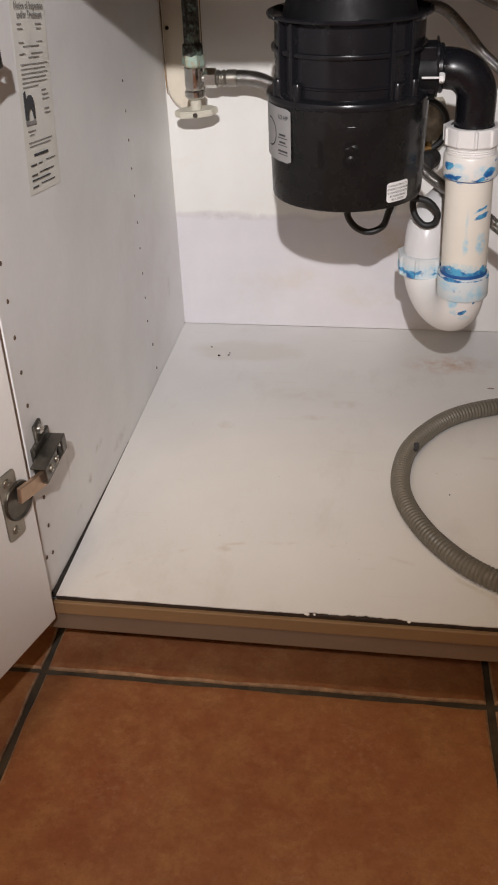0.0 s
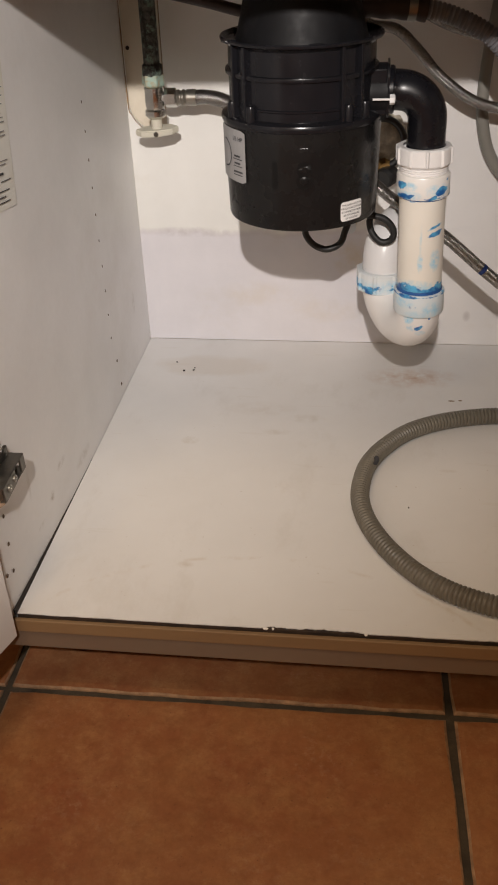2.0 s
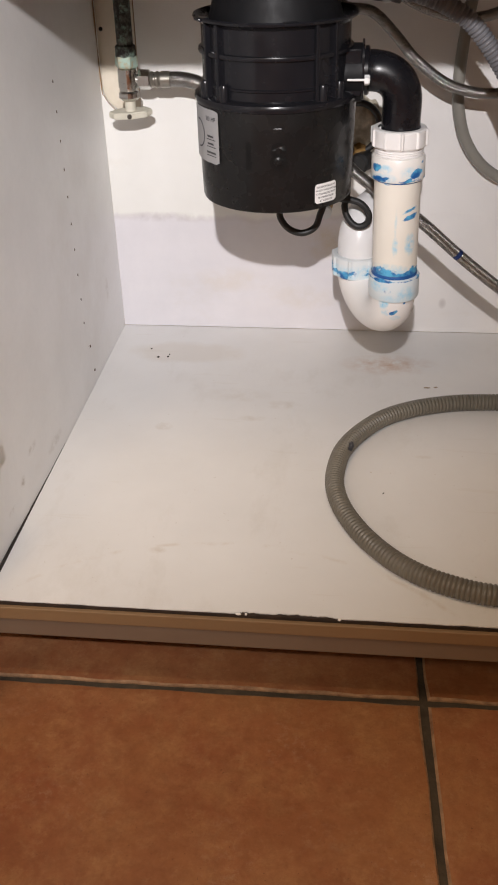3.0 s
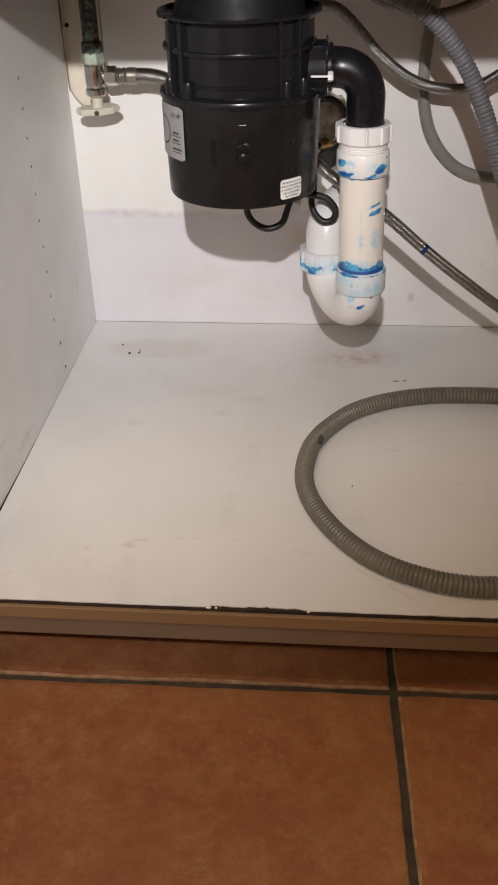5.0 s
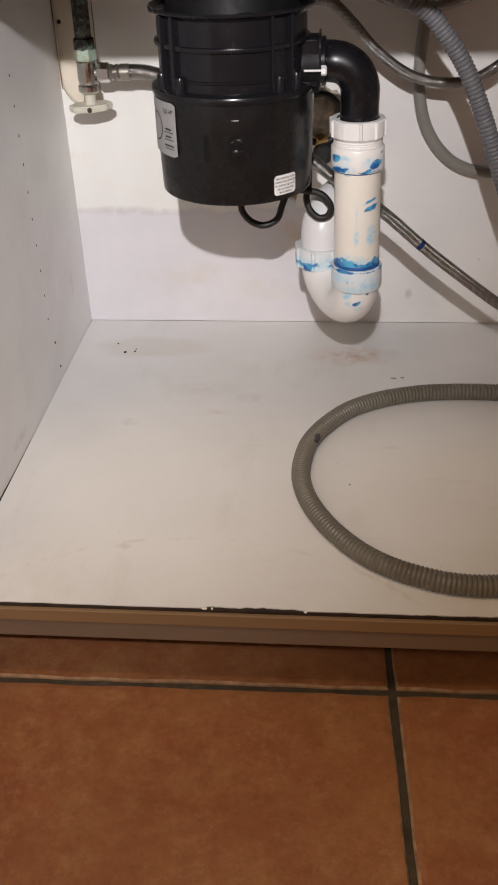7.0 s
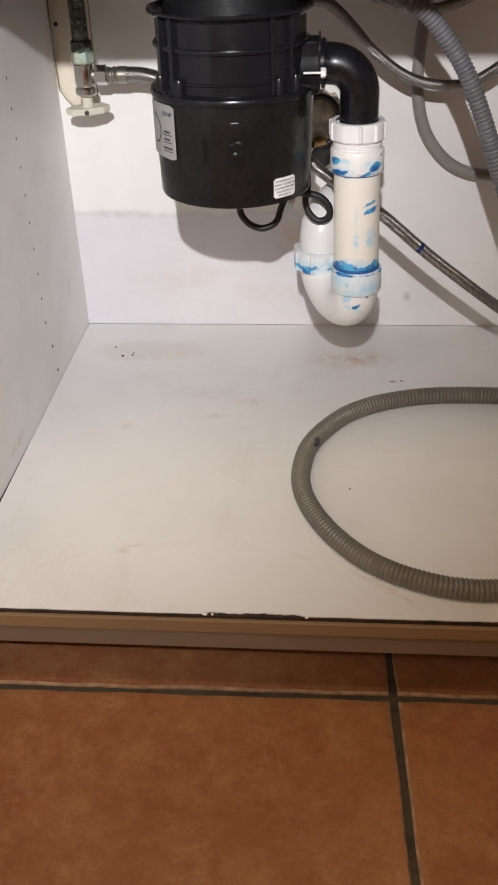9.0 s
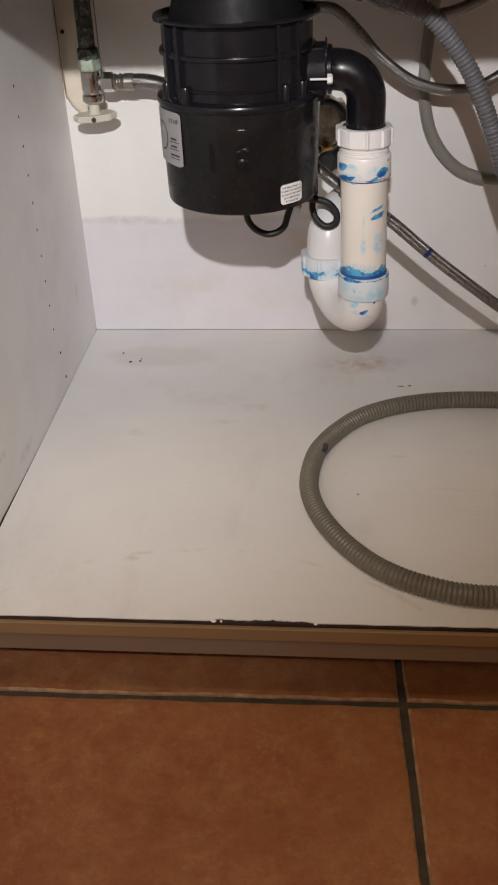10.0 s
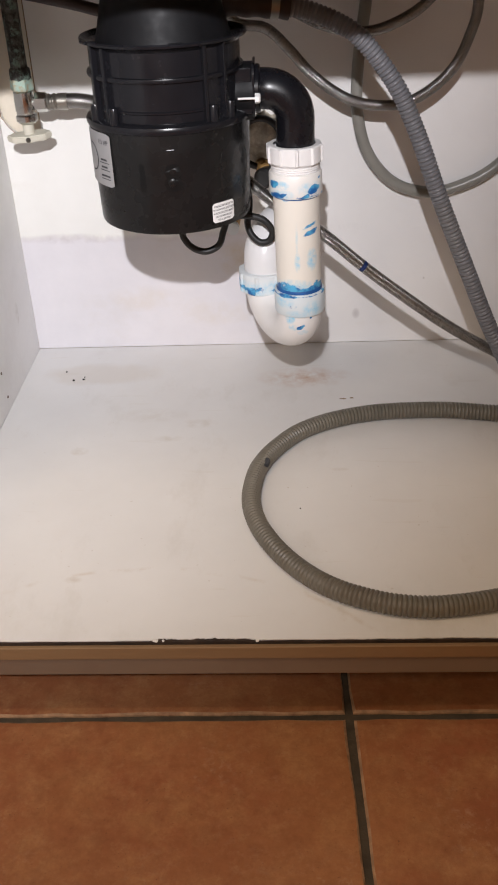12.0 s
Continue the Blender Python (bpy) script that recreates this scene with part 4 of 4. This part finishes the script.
# ---------------------------------------------------------------- drain
PX, PY = 0.3745, -0.275
elbow = thing("discharge_elbow", "black plastic elbow pipe from the disposer outlet", "pipe")
R = 0.0192
bend = [(DX + 0.085, PY + 0.002, 0.4075), (DX + 0.096, PY + 0.001, 0.4075)]
bend += [(PX - 0.028 + 0.028 * math.sin(radians(a)), PY, 0.3795 + 0.028 * math.cos(radians(a))) for a in (0, 15, 30, 45, 60, 75, 90)]
bend += [(PX, PY, 0.366), (PX, PY, 0.340)]
part("bend", sweep(bend, R, 0.003, 40), M_ELBOW, elbow, smooth=True)
part("collar", lathe([(0.0225, 0.0), (0.0228, 0.003), (0.0215, 0.0045), (0.0195, 0.0048)], 40, Matrix.Translation((DX + 0.0862, PY + 0.002, 0.4075)) @ pose(0, 0, 0, 0, 90, 0)), M_ELBOW, elbow, smooth=True)

trap = thing("drain_trap", "white plastic drain pipe and trap smeared with blue primer", "drain trap")
LEAN = 0.0226            # the pipe runs out of plumb, towards its foot
TX = Matrix(((1, 0, -LEAN, PX + LEAN * 0.31), (0, 1, 0, PY), (0, 0, 1, 0), (0, 0, 0, 1)))
UX = PX + LEAN * 0.13


def slip_nut(z0, z1, r, lugs, m):
    """A fluted ring: broad flats between narrow upright lugs."""
    bm = bmesh.new()
    n = lugs * 12
    rings = []
    for q, z, lug in ((r - 0.006, z1, 0), (r - 0.0015, z1, 0.3), (r, z1 - 0.0012, 1), (r, z0 + 0.0018, 1), (r - 0.0012, z0, 0.3), (r - 0.006, z0, 0)):
        ring = []
        for i in range(n):
            k = (i + 5) % 12
            rr = q + lug * (0.0017 if k in (0, 1) else 0.0)
            t = 2 * math.pi * i / n
            ring.append(bm.verts.new((rr * math.cos(t), rr * math.sin(t), z)))
        rings.append(ring)
    for a, b in zip(rings, rings[1:]):
        for i in range(n):
            bm.faces.new((a[i], a[(i + 1) % n], b[(i + 1) % n], b[i]))
    bmesh.ops.recalc_face_normals(bm, faces=bm.faces)
    return moved(bm, m)


part("slip_nut", slip_nut(0.3370, 0.3550, 0.0272, 10, TX), M_PVC_NUT, trap, "white ribbed slip nut")
thread = [(0.0240, 0.3390)]
for k in range(4):
    z = 0.3368 - 0.0021 * k
    thread += [(0.0240, z), (0.0247, z - 0.0005), (0.0247, z - 0.0011), (0.0240, z - 0.0016)]
part("thread", lathe(thread + [(0.0240, 0.3270)], 40, TX), M_PVC_NUT, trap, smooth=True)
part("coupling", lathe([(0.0236, 0.3290), (0.0262, 0.3282), (0.0270, 0.3268), (0.0272, 0.3120), (0.0274, 0.3070), (0.0266, 0.3055), (0.0235, 0.3052)], 48, TX), M_PVC_COUP, trap, "white coupling with blue primer", True)
part("primer_ring", lathe([(0.0246, 0.3058), (0.0249, 0.3050), (0.0246, 0.3040), (0.0240, 0.3036)], 48, TX), M_BLUE, trap, "blue primer ring", True)
part("tube", lathe([(0.0238, 0.3060), (0.0238, 0.1985)], 48, TX), M_PVC_TUBE, trap, "cream tube with blue smears", True)
part("primer_ring", lathe([(0.0240, 0.2055), (0.0246, 0.2040), (0.0246, 0.2010), (0.0240, 0.2004)], 48, TX), M_BLUE, trap, "blue primer ring", True)
BXY = Vector((0.338, -0.192))
part("socket", lathe([(0.0240, 0.2022), (0.0266, 0.2018), (0.0272, 0.2005), (0.0272, 0.1785), (0.0266, 0.1770), (0.0235, 0.1762)], 48, TX), M_PVC_SOCKET, trap, "white socket washed with pale blue primer", True)
half = (Vector((UX, PY)) - BXY) / 2
mid = (Vector((UX, PY)) + BXY) / 2
rad = half.length
ubend = [(UX, PY, 0.1850), (UX, PY, 0.1785)]
for a in range(0, 181, 12):
    q = mid + half * math.cos(radians(a))
    ubend.append((q.x, q.y, 0.178 - 0.037 * math.sin(radians(a)) ** 0.9 * (rad / 0.0465)))
ubend += [(BXY.x, BXY.y, 0.190)]
part("u_bend", sweep([(x, y, z + 0.0012) for x, y, z in ubend], 0.0238, 0.004, 40), M_PVC_TRAP, trap, "white U-bend", True)
BX = Matrix.Translation((BXY.x, BXY.y, 0))
part("union_nut", slip_nut(0.168, 0.192, 0.0300, 8, BX), M_PVC_UNION, trap, "white union nut with blue primer")
arm_line = [(BXY.x, BXY.y, 0.178), (BXY.x, BXY.y, 0.202), (BXY.x + 0.002, BXY.y + 0.006, 0.2175), (BXY.x + 0.010, BXY.y + 0.020, 0.2295), (BXY.x + 0.024, BXY.y + 0.045, 0.2350), (BXY.x + 0.038, BXY.y + 0.090, 0.2380), (0.385, -0.045, 0.2390), (0.388, 0.005, 0.2390)]
part("trap_arm", sweep(arm_line, 0.0236, 0.005, 40), M_PVC_LEG, trap, "white pipe running to the wall", True)
part("drip", lathe([(0.0, -0.004), (0.0018, -0.0028), (0.0022, -0.001), (0.0012, 0.001)], 12, Matrix.Translation((UX - 0.002, PY - 0.002, 0.1405))), M_PVC_NUT, trap, smooth=True)

# rough opening in the back board round old fittings
rough = thing("wall_opening", "rough mortared opening in the back board with old fittings", "wall opening")
rng = random.Random(8)
blob = bmesh.new()
bmesh.ops.create_uvsphere(blob, u_segments=40, v_segments=20, radius=1)
for v in blob.verts:
    k = 1 + 0.18 * noise.noise(v.co * 3.0) + 0.08 * noise.noise(v.co * 9)
    v.co = Vector((0.334 + v.co.x * 0.030 * k, -0.010 + v.co.y * 0.014 * k, 0.293 + v.co.z * 0.032 * k))
part("mortar", blob, M_ROUGH, rough, "crumbling grey-brown mortar", True)
ringline = [(0.333 + 0.027 * math.cos(radians(t)), -0.026, 0.2925 + 0.030 * math.sin(radians(t))) for t in range(-150, 211, 20)]
part("pipe_ring", sweep(ringline, 0.0042, 0.004, 12), M_RUBBER, rough, "black rubber ring", True)
stub = lathe([(0, 0), (0.012, 0), (0.013, 0.003), (0.013, 0.022), (0.010, 0.026), (0, 0.026)], 20, Matrix.Translation((0.345, -0.022, 0.252)) @ pose(0, 0, 0, 90, 0, -25))
part("rubber_stub", stub, M_RUBBER, rough, "black rubber stub", True)
part("pipe_stub", sweep([(0.2950, -0.056, 0.1930), (0.2970, -0.030, 0.1970), (0.3010, 0.004, 0.1990)], 0.0075, 0.003, 14), M_BRASS, rough, "brown pipe stub", True)
part("primer_dab", sweep([(0.2950, -0.060, 0.1930), (0.2950, -0.056, 0.1930), (0.2955, -0.049, 0.1940)], 0.0078, 0.002, 14), M_PVC_UNION, rough, "blue primer on the stub", True)
part("fitting", lathe([(0, 0), (0.010, 0), (0.011, 0.004), (0.010, 0.016), (0.007, 0.020), (0, 0.020)], 8, Matrix.Translation((0.334, -0.012, 0.262)) @ pose(0, 0, 0, 90, 0, 10)), M_BRASS, rough, "tarnished brass fitting")

# ---------------------------------------------------------------- power cord of the disposer
cord = thing("power_cord", "black rubber power cord looping under the disposer", "cord")
part("sheath", sweep([(0.2500, -0.236, 0.291), (0.2500, -0.2350, 0.2561), (0.2516, -0.2350, 0.2447), (0.2607, -0.2350, 0.2338), (0.2750, -0.2330, 0.2286), (0.2893, -0.2310, 0.2352), (0.2949, -0.2280, 0.2502), (0.3025, -0.226, 0.2665), (0.314, -0.220, 0.2640), (0.3255, -0.217, 0.2620), (0.3388, -0.217, 0.2575), (0.3480, -0.217, 0.2455), (0.3455, -0.216, 0.2340), (0.3347, -0.215, 0.2310), (0.3247, -0.213, 0.2399), (0.3208, -0.210, 0.2521), (0.3231, -0.206, 0.2640), (0.322, -0.185, 0.280), (0.312, -0.14, 0.30), (0.30, -0.09, 0.33), (0.29, -0.06, 0.40)], 0.0037, 0.003, 12), M_RUBBER, cord, smooth=True)
part("strain_relief", lathe([(0.0, 0.290), (0.0135, 0.290), (0.0135, 0.283), (0.011, 0.2805), (0.0, 0.2805)], 18, Matrix.Translation((0.274, -0.240, 0))), M_RUBBER, cord, smooth=True)

# ---------------------------------------------------------------- water valve
valve = thing("angle_valve", "chrome stop valve on a corroded pipe with an oval ivory handle", "valve")
VX, VY = 0.0515, -0.060
VM = Matrix.Translation((VX, VY, 0))
part("supply_pipe", lathe([(0.0098, 0.715), (0.0098, 0.394)], 24, VM), M_PIPE, valve, "dark pipe with green corrosion", True)
part("pipe_collar", lathe([(0.0098, 0.398), (0.0122, 0.396), (0.0126, 0.386), (0.0118, 0.383)], 24, VM), M_PIPE, valve, "dark corroded collar", True)
part("nut", lathe([(0.010, 0.386), (0.0136, 0.385), (0.0140, 0.3825), (0.0140, 0.374), (0.0132, 0.372), (0.010, 0.371)], 6, VM), M_VERDI, valve, "nut crusted with green verdigris")
part("body", lathe([(0.0098, 0.372), (0.0118, 0.370), (0.0120, 0.350), (0.0108, 0.345), (0.0128, 0.343), (0.0128, 0.337), (0.0100, 0.334), (0.0, 0.334)], 28, VM), M_CHROME, valve, "worn chrome body", True)
part("stem", lathe([(0.0068, 0.335), (0.0068, 0.318), (0.0, 0.318)], 20, VM), M_HANDLE, valve, smooth=True)
handle = []
for i in range(40):
    t = 2 * math.pi * i / 40
    k = 1 + 0.05 * math.cos(8 * t)
    handle.append((0.0262 * math.cos(t) * k, 0.0128 * math.sin(t) * k))
part("handle", prism(handle, 0.0078, VM @ Matrix.Translation((0, 0, 0.3140)) @ pose(0, 0, 0, 6, -3, 8), 0.0014), M_HANDLE, valve, "ivory oval plastic handle", True)
part("handle_screw", lathe([(0, 0), (0.003, 0), (0.003, 0.002), (0, 0.002)], 14, Matrix.Translation((VX + 0.001, VY - 0.0122, 0.3165)) @ pose(0, 0, 0, 90)), M_DARKSTEEL, valve)
part("outlet", lathe([(0.0062, 0.0), (0.0062, 0.010)], 20, Matrix.Translation((VX + 0.009, VY, 0.3575)) @ pose(0, 0, 0, 0, 90, 0)), M_CHROME, valve, smooth=True)

hose_left = thing("supply_hose", "braided steel water hose from the stop valve", "hose")
part("hex_nut", lathe([(0.006, 0.0), (0.0112, 0.0), (0.0118, 0.001), (0.0118, 0.0135), (0.0106, 0.0145), (0.006, 0.0145)], 6, Matrix.Translation((VX + 0.0135, VY, 0.3575)) @ pose(0, 0, 0, 0, 90, 0)), M_CHROME, hose_left, "chrome hexagonal nut")
part("ferrule", lathe([(0.0080, 0.0), (0.0094, 0.001), (0.0098, 0.0025), (0.0084, 0.0045), (0.0084, 0.006), (0.0098, 0.008), (0.0098, 0.0095), (0.0084, 0.0115), (0.0098, 0.0135), (0.0098, 0.0245), (0.0080, 0.0255)], 28, Matrix.Translation((VX + 0.0278, VY, 0.3575)) @ pose(0, 0, 0, 0, 90, 0)), M_STEEL, hose_left, "crimped steel ferrule", True)
part("braid", sweep([(VX + 0.048, VY, 0.3575), (VX + 0.064, VY, 0.3578), (VX + 0.085, VY, 0.3535), (VX + 0.108, VY + 0.002, 0.3400), (VX + 0.135, VY + 0.005, 0.320), (0.22, -0.05, 0.312), (0.255, -0.05, 0.335), (0.262, -0.055, 0.40), (0.262, -0.06, 0.50), (0.262, -0.07, 0.595)], 0.0088, 0.004, 16), M_BRAID, hose_left, smooth=True)

# ---------------------------------------------------------------- hoses on the other side
def braided(name_label, pts, r=0.0062):
    h = thing("braided_hose", name_label, "hose")
    part("braid", sweep(pts, r, 0.004, 14), M_BRAID, h, smooth=True)
    return h


braided("braided steel water hose hanging in a deep loop", [(0.285, -0.07, 0.62), (0.29, -0.07, 0.50), (0.306, -0.07, 0.443), (0.344, -0.07, 0.432), (0.371, -0.07, 0.408), (0.397, -0.07, 0.380), (0.438, -0.07, 0.352), (0.483, -0.07, 0.3425), (0.522, -0.07, 0.351), (0.559, -0.07, 0.381), (0.578, -0.07, 0.423), (0.583, -0.07, 0.455), (0.58, -0.07, 0.52), (0.56, -0.07, 0.62)])
braided("braided steel water hose in the shade below the sink", [(0.33, -0.06, 0.50), (0.355, -0.06, 0.462), (0.383, -0.06, 0.444), (0.415, -0.06, 0.430), (0.454, -0.06, 0.4225), (0.492, -0.06, 0.431), (0.529, -0.06, 0.454), (0.56, -0.06, 0.50), (0.58, -0.06, 0.60)])
low = braided("braided steel water hose with blue smears, sloping to the cabinet floor", [(0.29, -0.15, 0.300), (0.318, -0.165, 0.288), (0.345, -0.18, 0.270), (0.405, -0.20, 0.2335), (0.4505, -0.20, 0.1945), (0.490, -0.20, 0.163), (0.5485, -0.195, 0.118), (0.60, -0.19, 0.084), (0.66, -0.18, 0.050), (0.74, -0.17, 0.022), (0.82, -0.16, 0.010), (0.878, -0.15, 0.010)], 0.0066)
for a, b in (((0.4495, -0.20, 0.1955), (0.4535, -0.20, 0.192)), ((0.421, -0.20, 0.2200), (0.4235, -0.20, 0.2180))):
    part("smear", sweep([a, tuple((p + q) / 2 for p, q in zip(a, b)), b], 0.0068, 0.001, 12), M_NAVY, low, "blue primer smear", True)

dark_hose = thing("rubber_hose", "dark brown rubber hose crossing behind the disposer", "hose")
part("tube", sweep([(0.02, -0.08, 0.490), (0.06, -0.08, 0.4815), (0.105, -0.08, 0.4715), (0.136, -0.08, 0.4640), (0.167, -0.08, 0.4560), (0.21, -0.078, 0.4500), (0.255, -0.074, 0.4560), (0.275, -0.074, 0.50), (0.28, -0.074, 0.595)], 0.0066, 0.005, 14), M_CUFF, dark_hose, smooth=True)

tube = thing("vinyl_tube", "cloudy grey plastic tube hanging in a loop by the wall", "hose")
part("tube", sweep([(0.468, -0.016, 0.60), (0.464, -0.016, 0.50), (0.4615, -0.016, 0.450), (0.457, -0.016, 0.412), (0.4535, -0.016, 0.369), (0.4545, -0.016, 0.323), (0.468, -0.016, 0.275), (0.498, -0.016, 0.238), (0.537, -0.016, 0.222), (0.580, -0.016, 0.225), (0.635, -0.016, 0.254), (0.68, -0.016, 0.32), (0.71, -0.016, 0.45), (0.72, -0.016, 0.60)], 0.0073, 0.004, 14), M_VINYL, tube, smooth=True)

drain = thing("drain_hose", "grey ribbed drain hose hanging down and coiled on the cabinet floor", "hose")
HR = 0.0095
part("hanging_length", sweep([(0.362, -0.203, 0.4715), (0.392, -0.20, 0.4645), (0.420, -0.20, 0.4530), (0.4415, -0.20, 0.4390), (0.4645, -0.20, 0.4130), (0.484, -0.20, 0.3850), (0.4995, -0.20, 0.3540), (0.5135, -0.20, 0.3215), (0.5280, -0.20, 0.2845), (0.5450, -0.20, 0.2440), (0.574, -0.20, 0.1780), (0.596, -0.20, 0.1280), (0.6125, -0.20, 0.0950), (0.638, -0.195, 0.0500), (0.675, -0.19, 0.0215), (0.715, -0.195, 0.0125)], ribbed(0.0089, 0.0007, 0.0046), 0.00085, 18), M_HOSE_LIT, drain, "ribbed hose in its lit blue-grey tone", True)
part("cuff", sweep([(0.303, -0.213, 0.4770), (0.325, -0.209, 0.4750), (0.350, -0.205, 0.4725), (0.372, -0.202, 0.4695)], lambda q: 0.0122 + 0.0006 * math.sin(q * 300), 0.003, 20), M_CUFF, drain, "red-brown rubber end cuff", True)
part("clamp", sweep([(0.352, -0.2047, 0.4722), (0.356, -0.2042, 0.4718), (0.361, -0.2035, 0.4712)], 0.0132, 0.002, 24), M_STEEL, drain, "steel hose clamp", True)
loop = [(0.715, -0.195, 0.0125), (0.7650, -0.2300, 0.0104), (0.7900, -0.3100, 0.0104), (0.7750, -0.4000, 0.0104), (0.7200, -0.4750, 0.0104), (0.6500, -0.5240, 0.0104), (0.5970, -0.5500, 0.0104), (0.5520, -0.5650, 0.0104), (0.5000, -0.5735, 0.0104), (0.4640, -0.5715, 0.0104), (0.4350, -0.5630, 0.0104), (0.4060, -0.5490, 0.0104), (0.3800, -0.5280, 0.0104), (0.3550, -0.4970, 0.0104), (0.3360, -0.4620, 0.0104), (0.3250, -0.4290, 0.0104), (0.3210, -0.3970, 0.0104), (0.3240, -0.3600, 0.0104), (0.3310, -0.3320, 0.0104), (0.3470, -0.3000, 0.0104), (0.3750, -0.2640, 0.0104), (0.4140, -0.2380, 0.0104), (0.4600, -0.2225, 0.0104), (0.5060, -0.2170, 0.0104), (0.5610, -0.2180, 0.0104), (0.6180, -0.2280, 0.0104), (0.68, -0.245, 0.016), (0.74, -0.265, 0.034), (0.81, -0.285, 0.034), (0.878, -0.30, 0.020)]
part("coil", sweep(loop, ribbed(HR + 0.0004, 0.0006, 0.0045), 0.00075, 18), M_HOSE, drain, "brown-grey ribbed coil", True)
part("smear", sweep([(0.3370, -0.3470, 0.0180), (0.3385, -0.3420, 0.0195), (0.3380, -0.3370, 0.0200)], 0.0028, 0.001, 8), M_INKDARK, drain, "dark blue smear")

# crumbs on the cabinet floor
for x, y, r in ((0.0552, -0.0769, 0.0014), (0.0698, -0.1025, 0.0018), (0.083, -0.100, 0.0015), (0.0835, -0.093, 0.0011), (0.374, -0.405, 0.0010), (0.60, -0.430, 0.0016), (0.66, -0.27, 0.0010)):
    crumb = bmesh.new()
    bmesh.ops.create_icosphere(crumb, subdivisions=2, radius=r)
    for v in crumb.verts:
        v.co = v.co * (1 + 0.3 * noise.noise(v.co * 900 + Vector((x * 50, y * 50, 0))))
        v.co.z *= 0.6
    moved(crumb, Matrix.Translation((x, y, r * 0.5)))
    tagged(link("crumb", crumb, M_HOLE), "dark crumb of dirt on the cabinet floor", "crumb", group="crumbs on the cabinet floor")

# flecks of old glue on the cabinet floor, and a nail in the slot behind the pipe
for x, y, w in ((0.4332, -0.1666, 0.0045), (0.4445, -0.1648, 0.0025)):
    fleck = bmesh.new()
    bmesh.ops.create_icosphere(fleck, subdivisions=2, radius=1)
    for v in fleck.verts:
        k = 1 + 0.35 * noise.noise(v.co * 2 + Vector((x * 90, 0, 0)))
        v.co = Vector((x + v.co.x * w * k, y + v.co.y * 0.0015 * k, 0.0004 + v.co.z * 0.0005))
    tagged(link("fleck", fleck, M_FLECK), "brown fleck of dried glue on the cabinet floor", "fleck", group="flecks on the cabinet floor")
nail = lathe([(0, 0), (0.0024, 0), (0.0026, 0.0010), (0.0014, 0.0018), (0, 0.0018)], 14, Matrix.Translation((0.0053, 0.0106, 0.4044)) @ pose(0, 0, 0, 90))
tagged(link("nail", nail, M_HOLE), "dark nail head in the drywall behind the pipe", "nail")

# ---------------------------------------------------------------- floor tiles
PITCH, GAP = 0.4610, 0.0072
LINES_X = {0: -0.008, 1: -0.034}     # how far a seam between tiles runs out of square, per metre


def seam_x(i, y):
    return -0.0425 + PITCH * i + LINES_X.get(i, 0.006 * math.sin(i * 5.1)) * (y + 0.5765)


def seam_y(j, x):
    return -0.5765 + PITCH * j + 0.006 * (x - 0.2)


def tile_piece(i, j, rng):
    """One handmade tile: uneven edges, a worn rim and a slightly domed face."""
    n = 14
    cs = []
    for a, b in ((i, j), (i + 1, j), (i + 1, j + 1), (i, j + 1)):
        x = seam_x(a, -0.5765 + PITCH * b)
        cs.append(Vector((x, seam_y(b, x), 0)))
    mid = sum(cs, Vector()) / 4
    rim = []
    for k in range(4):
        for q in range(n):
            rim.append(cs[k].lerp(cs[(k + 1) % 4], q / n))
    bm = bmesh.new()
    rings = [[], [], [], []]
    for p in rim:
        way = (p - mid)
        u = Vector((math.copysign(1, way.x) * (abs(way.x) > PITCH * 0.47), math.copysign(1, way.y) * (abs(way.y) > PITCH * 0.47), 0))
        wob = rng.uniform(-0.0006, 0.0009)
        for r, (inset, z) in zip(rings, ((GAP / 2 + wob, -0.006), (GAP / 2 + wob, -0.0022), (GAP / 2 + 0.0019 + wob * 1.9, -0.0006), (GAP / 2 + 0.0085, 0.0))):
            c = p - u * inset - mid
            r.append(bm.verts.new((c.x, c.y, z)))
    m = len(rim)
    for level, (a, b) in enumerate(zip(rings, rings[1:])):
        for q in range(m):
            f = bm.faces.new((a[q], a[(q + 1) % m], b[(q + 1) % m], b[q]))
            f.material_index = 1 if level < 2 else 0
    bm.faces.new(rings[3])
    me = bpy.data.meshes.new("tile")
    bm.to_mesh(me)
    bm.free()
    me.materials.append(M_TILE)
    me.materials.append(M_TILE_RIM)
    t = new("tile", me)
    t.parent = floor
    t.location = (mid.x, mid.y, TILE_Z + rng.uniform(-0.0004, 0.0004))


rng = random.Random(4)
for i in range(-4, 6):
    for j in range(-6, 2):
        x, y = -0.0425 + PITCH * (i + 0.5), -0.5765 + PITCH * (j + 0.5)
        if -1.7 < x < 2.7 and -3.3 < y < -0.2:
            tile_piece(i, j, rng)
